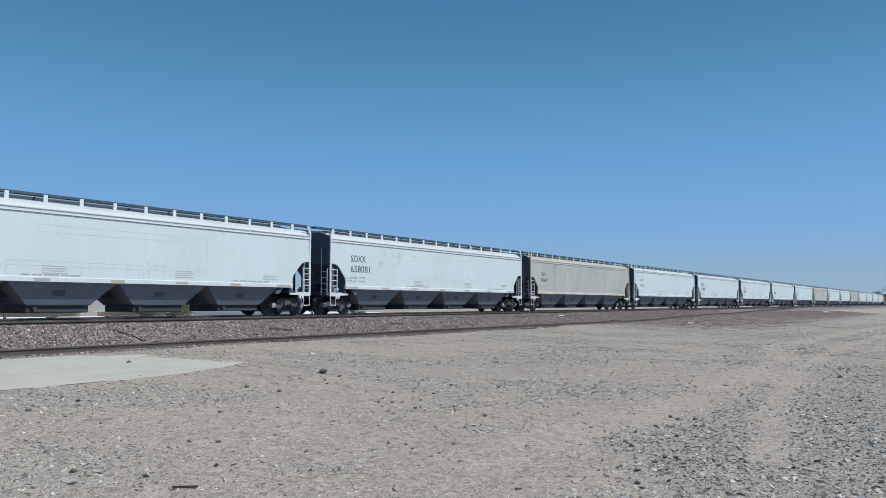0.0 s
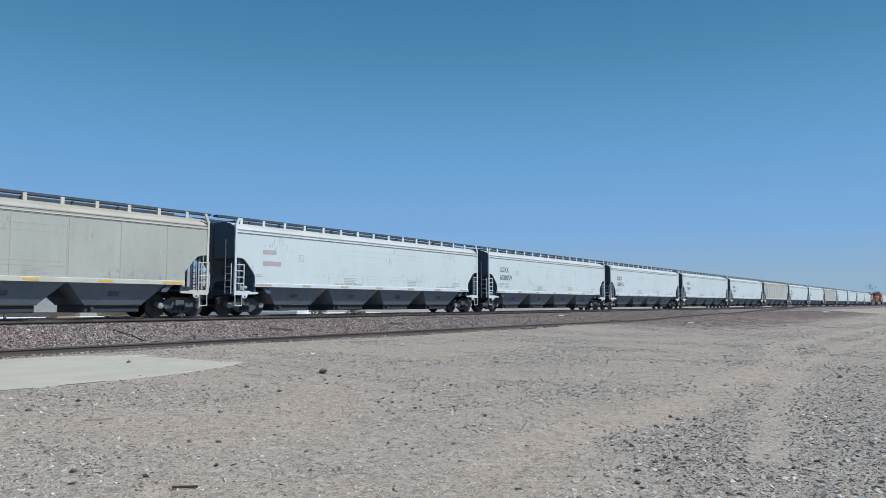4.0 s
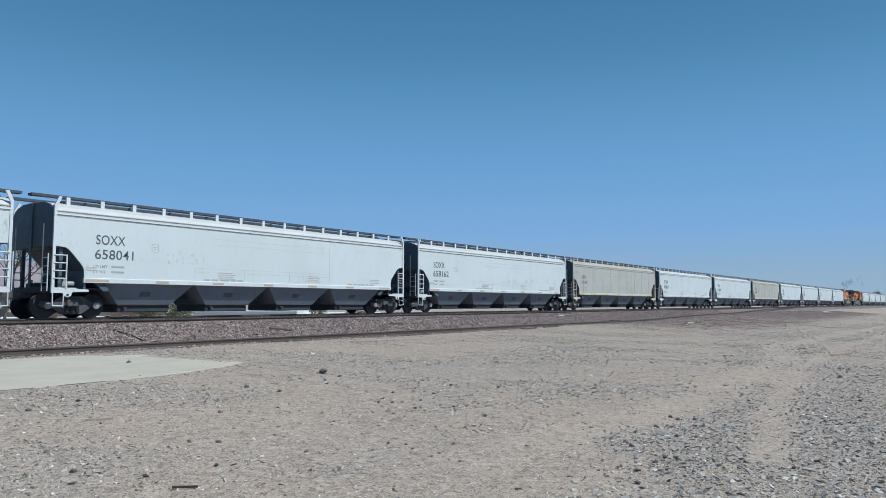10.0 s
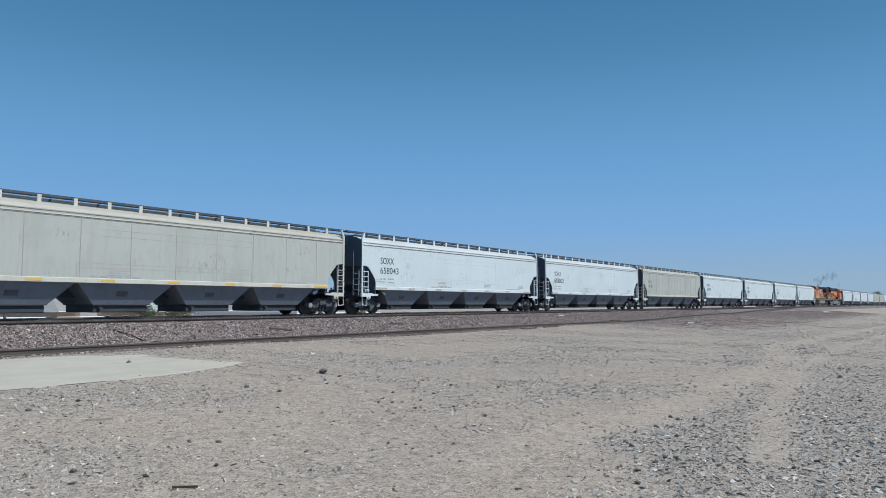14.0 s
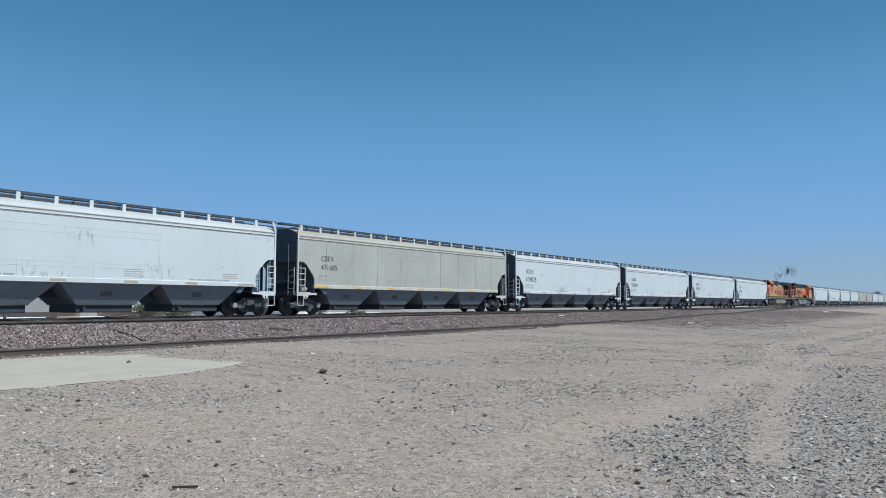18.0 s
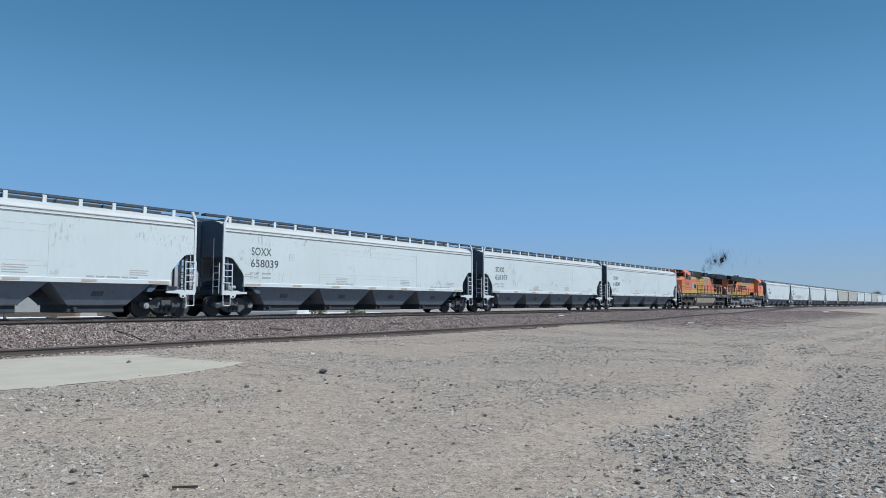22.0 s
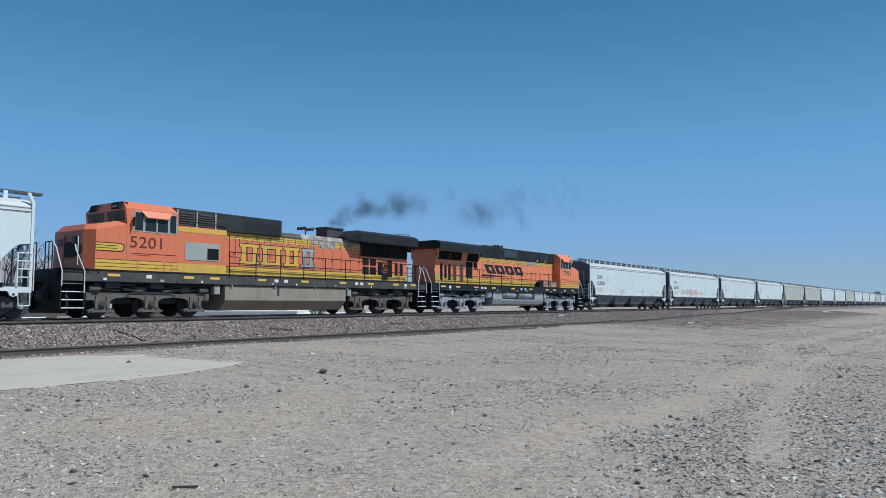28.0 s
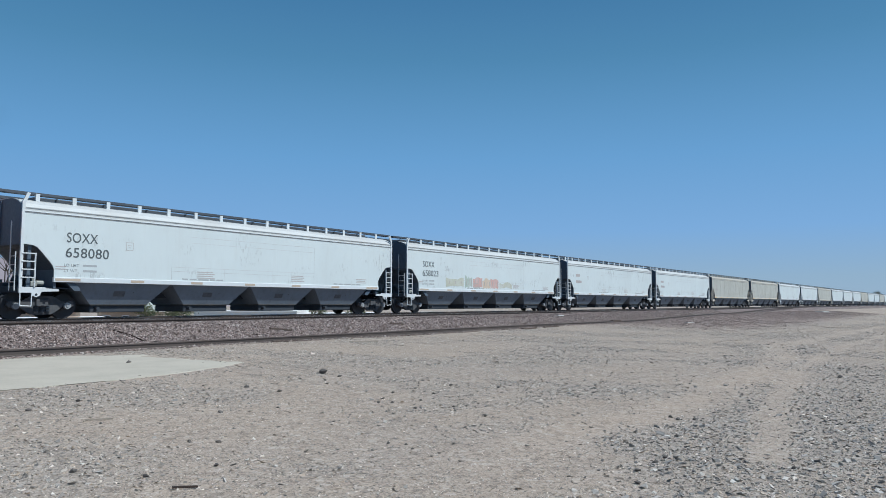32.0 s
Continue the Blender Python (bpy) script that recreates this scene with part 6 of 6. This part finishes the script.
# the long white building with two small roof houses
wh = new("warehouse")
part("wall", box(B(), -10.4, 10.4, -6, 6, 0, 2.95), M_WALL_WHITE, wh)
part("parapet", box(B(), -10.5, 10.5, -6.1, 6.1, 2.95, 3.2), M_WALL_WHITE, wh)
for x0, w in ((-5.6, 1.2), (7.2, 2.6)):
    part("roof_unit", box(B(), x0 - w / 2, x0 + w / 2, -5.8, -3.6, 3.2, 3.9, 0.03), M_WALL_WHITE, wh)
for k in range(4):
    part("roller_door", box(B(), -8.5 + k * 4.6, -5.7 + k * 4.6, -6.05, -5.98, 0, 2.3), M_PRIMER, wh)
wh.matrix_basis = pose(97.8, 120.0, ground_z(97.8, 120.0), 0, 0, -54.3)
tagged(wh, "long low white warehouse with a flat roof", "warehouse")
shed(51.0, 118.0, -52, 7, 4, 2.3, M_WALL_WHITE, "low white shed beside the houses")
shed(64.0, 124.0, -52, 6.5, 4, 2.2, M_WALL_TAN, "low tan shed beside the houses")
shed(78.0, 106.0, -50, 9, 4, 2.2, M_WALL_TAN, "low tan shed beside the houses")
shed(110.0, 112.0, -45, 7, 4, 2.5, M_WALL_WHITE, "low white shed beyond the tracks")
shed(122.0, 112.0, -45, 9, 4, 2.4, M_WALL_WHITE, "low white shed beyond the tracks")
shed(140.0, 104.0, -45, 12, 4, 2.4, M_WALL_WHITE, "low white shed beyond the tracks")


def tree(x, y, h, crown_r, trunk_h, label, leaves=900, seed=1, z_flat=0.75):
    rng = random.Random(seed)
    ob = new("tree")
    bm = rod(B(), (0, 0, -0.1), (0.1, 0.05, trunk_h), 0.04 * h * 0.5, 8, 0.03 * h * 0.35)
    tips = []
    for i in range(9):
        a = i * 2.4 + rng.random()
        z0 = trunk_h * (0.7 + 0.3 * rng.random())
        tip = Vector((math.cos(a) * crown_r * rng.uniform(0.4, 0.8), math.sin(a) * crown_r * rng.uniform(0.4, 0.8), trunk_h + (h - trunk_h) * rng.uniform(0.3, 0.85)))
        rod(bm, (0.1, 0.05, z0), tip, 0.012 * h, 6, 0.004 * h)
        tips.append(tip)
    part("trunk", bm, M_BARK, ob)
    if leaves:
        verts, faces = [], []
        tips.append(Vector((0, 0, h * 0.85)))
        for i in range(leaves):
            c = rng.choice(tips) + Vector((rng.gauss(0, 1), rng.gauss(0, 1), rng.gauss(0, z_flat))) * crown_r * 0.27
            s = 0.16 * rng.uniform(0.6, 1.5) * max(1, crown_r / 2.4)
            n = Vector((rng.gauss(0, 1), rng.gauss(0, 1), rng.gauss(0, 1))).normalized()
            u = n.orthogonal().normalized() * s
            w = n.cross(u) * 0.6
            k = len(verts)
            verts += [c - u, c + w * 0.8 + n * 0.05, c + u, c - w * 0.8 + n * 0.05]
            faces += [(k, k + 1, k + 2, k + 3)]
        me = bpy.data.meshes.new("crown")
        me.from_pydata(verts, [], faces)
        me.materials.append(M_LEAF)
        cr = new("crown", me)
        cr.parent = ob
    ob.matrix_basis = pose(x, y, ground_z(x, y), 0, 0, seed * 40)
    return tagged(ob, label, "tree", "trees beyond the line")


tree(66.0, 99.0, 5.6, 2.4, 1.6, "dusty green desert tree behind the line", 1100, 2)
tree(68.5, 112.0, 5.0, 2.2, 1.4, "dusty green desert tree behind the line", 900, 3)
tree(74.5, 111.0, 4.6, 2.0, 1.2, "dusty green desert tree behind the line", 900, 4)
tree(90.0, 92.5, 5.4, 1.8, 1.6, "dusty green desert tree behind the line", 900, 5)
tree(97.0, 90.0, 4.8, 1.6, 1.4, "dusty green desert tree behind the line", 700, 6)
tree(692.0, 64.0, 14.5, 4.2, 8.0, "tall dark tree far along the line", 900, 7, 0.4)
tree(699.0, 54.5, 14.0, 3.8, 8.0, "tall dark tree far along the line", 800, 8, 0.4)
tree(683.0, 76.0, 11.0, 3.0, 7.0, "tall dark tree far along the line", 500, 9, 0.4)


def bare_tree(x, y, h, seed):
    """A leafless desert tree: limbs that fork four times."""
    rng = random.Random(seed)
    ob = new("bare_tree")
    bm = B()

    def grow(p, d, length, r, depth):
        q = p + d * length
        rod(bm, p, q, r, 6, r * 0.7)
        if depth:
            for k in range(3 if depth > 1 else 2):
                e = (d + Vector((rng.gauss(0, 0.45), rng.gauss(0, 0.45), rng.gauss(0.1, 0.3)))).normalized()
                grow(q, e, length * rng.uniform(0.6, 0.8), r * 0.62, depth - 1)
    grow(Vector((0, 0, -0.2)), Vector((0, 0, 1)), h * 0.32, 0.17, 5)
    part("limbs", bm, M_BARK, ob)
    ob.matrix_basis = pose(x, y, ground_z(x, y), 0, 0, 0)
    return tagged(ob, "leafless grey desert tree behind the line", "tree", "trees beyond the line")


bare_tree(26.5, 64.0, 10.5, 4)

# far hills, low and pale
verts, faces = [], []
n = 90
for i in range(n + 1):
    u = i / n
    x, y = 150 + 1000 * u, 2250 - 1290 * u
    h = 112 * (1 - smooth(0.66, 0.98, u)) * (0.88 + 0.22 * noise.fractal((u * 7, 0, 0), 0.9, 2.1, 5)) + 2
    verts += [(x, y, -8), (x * 1.05, y * 1.06 + 30, h * 0.55), (x * 1.1, y * 1.12 + 80, h), (x * 1.2, y * 1.3 + 200, -8)]
for i in range(n):
    for k in range(3):
        a = i * 4 + k
        faces.append((a, a + 4, a + 5, a + 1))
me = bpy.data.meshes.new("hills")
me.from_pydata(verts, [], faces)
me.materials.append(M_HILL)
tagged(new("hills", me), "low bare desert hills on the horizon", "hill", kind="structure")

# ---- diesel exhaust: puffs of soot flecks that ride behind the stack ----


def smoke_puff(size, flakes, r, dense, seed):
    """A loose heap of thin soot flakes that fade out towards their rims."""
    rng = random.Random(seed)
    verts, faces, thin = [], [], []
    for i in range(flakes):
        c = Vector((rng.gauss(0, 0.45) * size[0], rng.gauss(0, 0.45) * size[1], rng.gauss(0, 0.45) * size[2]))
        n = Vector((rng.gauss(0, 0.14), -1.0, rng.gauss(0, 0.2))).normalized()
        u = n.cross(Vector((0, 0, 1))).normalized()
        w = n.cross(u)
        k = len(verts)
        verts.append(c)
        thin.append(dense)
        rad = r * rng.uniform(0.6, 1.35)
        for ring, fade in ((0.35, 0.80), (0.68, 0.32), (1.0, 0.0)):
            for j in range(12):
                a = j * math.pi / 6
                q = rad * ring * (1 + 0.25 * noise.noise((math.cos(a) * 1.3 + i, math.sin(a) * 1.3, seed)))
                verts.append(c + (u * math.cos(a) * 1.35 + w * math.sin(a)) * q + n * 0.05 * rad * ring * ring)
                thin.append(fade * dense)
        for j in range(12):
            j2 = (j + 1) % 12
            faces.append((k, k + 1 + j, k + 1 + j2))
            for ring in (0, 12):
                faces.append((k + 1 + ring + j, k + 13 + ring + j, k + 13 + ring + j2, k + 1 + ring + j2))
    me = bpy.data.meshes.new("exhaust_smoke")
    me.from_pydata(verts, [], faces)
    me.shade_smooth()
    me.attributes.new("thin", "FLOAT", "POINT").data.foreach_set("value", np.array(thin, np.float32))
    me.materials.append(M_SMOKE)
    return tagged(new("exhaust_smoke", me), "thin dark diesel smoke above the locomotives", "smoke", "puffs of exhaust", "stuff")


# (metres behind the stack, height over the rail, size, flakes, flake radius, thickness)
PLUME = [(0.1, 4.95, (0.30, 0.3, 0.30), 5, 0.26, 0.9), (0.8, 5.3, (0.6, 0.5, 0.40), 6, 0.40, 0.9), (2.0, 5.75, (1.0, 0.9, 0.50), 7, 0.58, 0.9), (3.8, 6.15, (1.5, 1.2, 0.65), 7, 0.70, 0.95), (6.2, 6.5, (1.8, 1.4, 0.75), 7, 0.78, 0.85), (9.4, 6.8, (2.2, 1.6, 0.9), 6, 0.85, 0.6), (13.6, 7.2, (2.6, 1.8, 1.1), 8, 1.05, 0.6), (17.6, 7.6, (2.8, 2.0, 1.3), 8, 1.1, 0.5), (25.0, 8.4, (3.4, 2.4, 1.6), 7, 1.1, 0.3)]
STACK_START = FIRST + 16 * CAR - CAR / 2 + LOCO / 2 + 4.1
puffs = [(smoke_puff(s, n, f, k, i + 20), d, h) for i, (d, h, s, n, f, k) in enumerate(PLUME)]


def motions():
    for ob, k, mid in consist:
        turn = M_LOCO_TURN.get(ob, 0)
        rows = []
        for t in range(33):
            x = mid - travel(t)
            slope = (line_y(x + 9) - line_y(x - 9)) / 18
            rows.append((t, pose(x, TRACK_A + line_y(x), RAIL, 0, 0, turn + math.degrees(math.atan(slope)))))
        walk(ob, rows)
    # the smoke keeps trailing behind the stack, wavering a little
    for i, (ob, behind, high) in enumerate(puffs):
        rows = []
        for t in range(33):
            lag = behind * (1 + 0.05 * math.sin(t * 0.8 + i * 1.7))
            rows.append((t, pose(STACK_START + lag - travel(t), TRACK_A + line_y(STACK_START + lag - travel(t)) + 0.1 * behind * math.sin(t * 0.35 + i), RAIL + high + 0.06 * behind * math.sin(t * 0.6 + i * 2.1) * 0.5, 0, 9 * math.sin(t * 0.7 + i), 0)))
        walk(ob, rows)
    # wheels turn with the run; sets alike in radius and place share their keys
    shared = {}
    for w in [o for o in scene.objects if o.name.startswith("wheelset")]:
        root = w.parent.parent
        spin = -1 if M_LOCO_TURN.get(root) else 1
        place = w.matrix_basis.translation.copy()
        key = (round(place.x, 2), round(place.z, 3), spin)
        if key not in shared:
            r = place.z
            walk(w, [(i / FPS, Matrix.Translation(place) @ Matrix.Rotation(-spin * travel(i / FPS) / r, 4, "Y")) for i in range(32 * FPS + 1)])
            shared[key] = w.animation_data
        else:
            w.rotation_mode = "QUATERNION"
            keys = w.animation_data_create()
            keys.action, keys.action_slot = shared[key].action, shared[key].action_slot


motions()
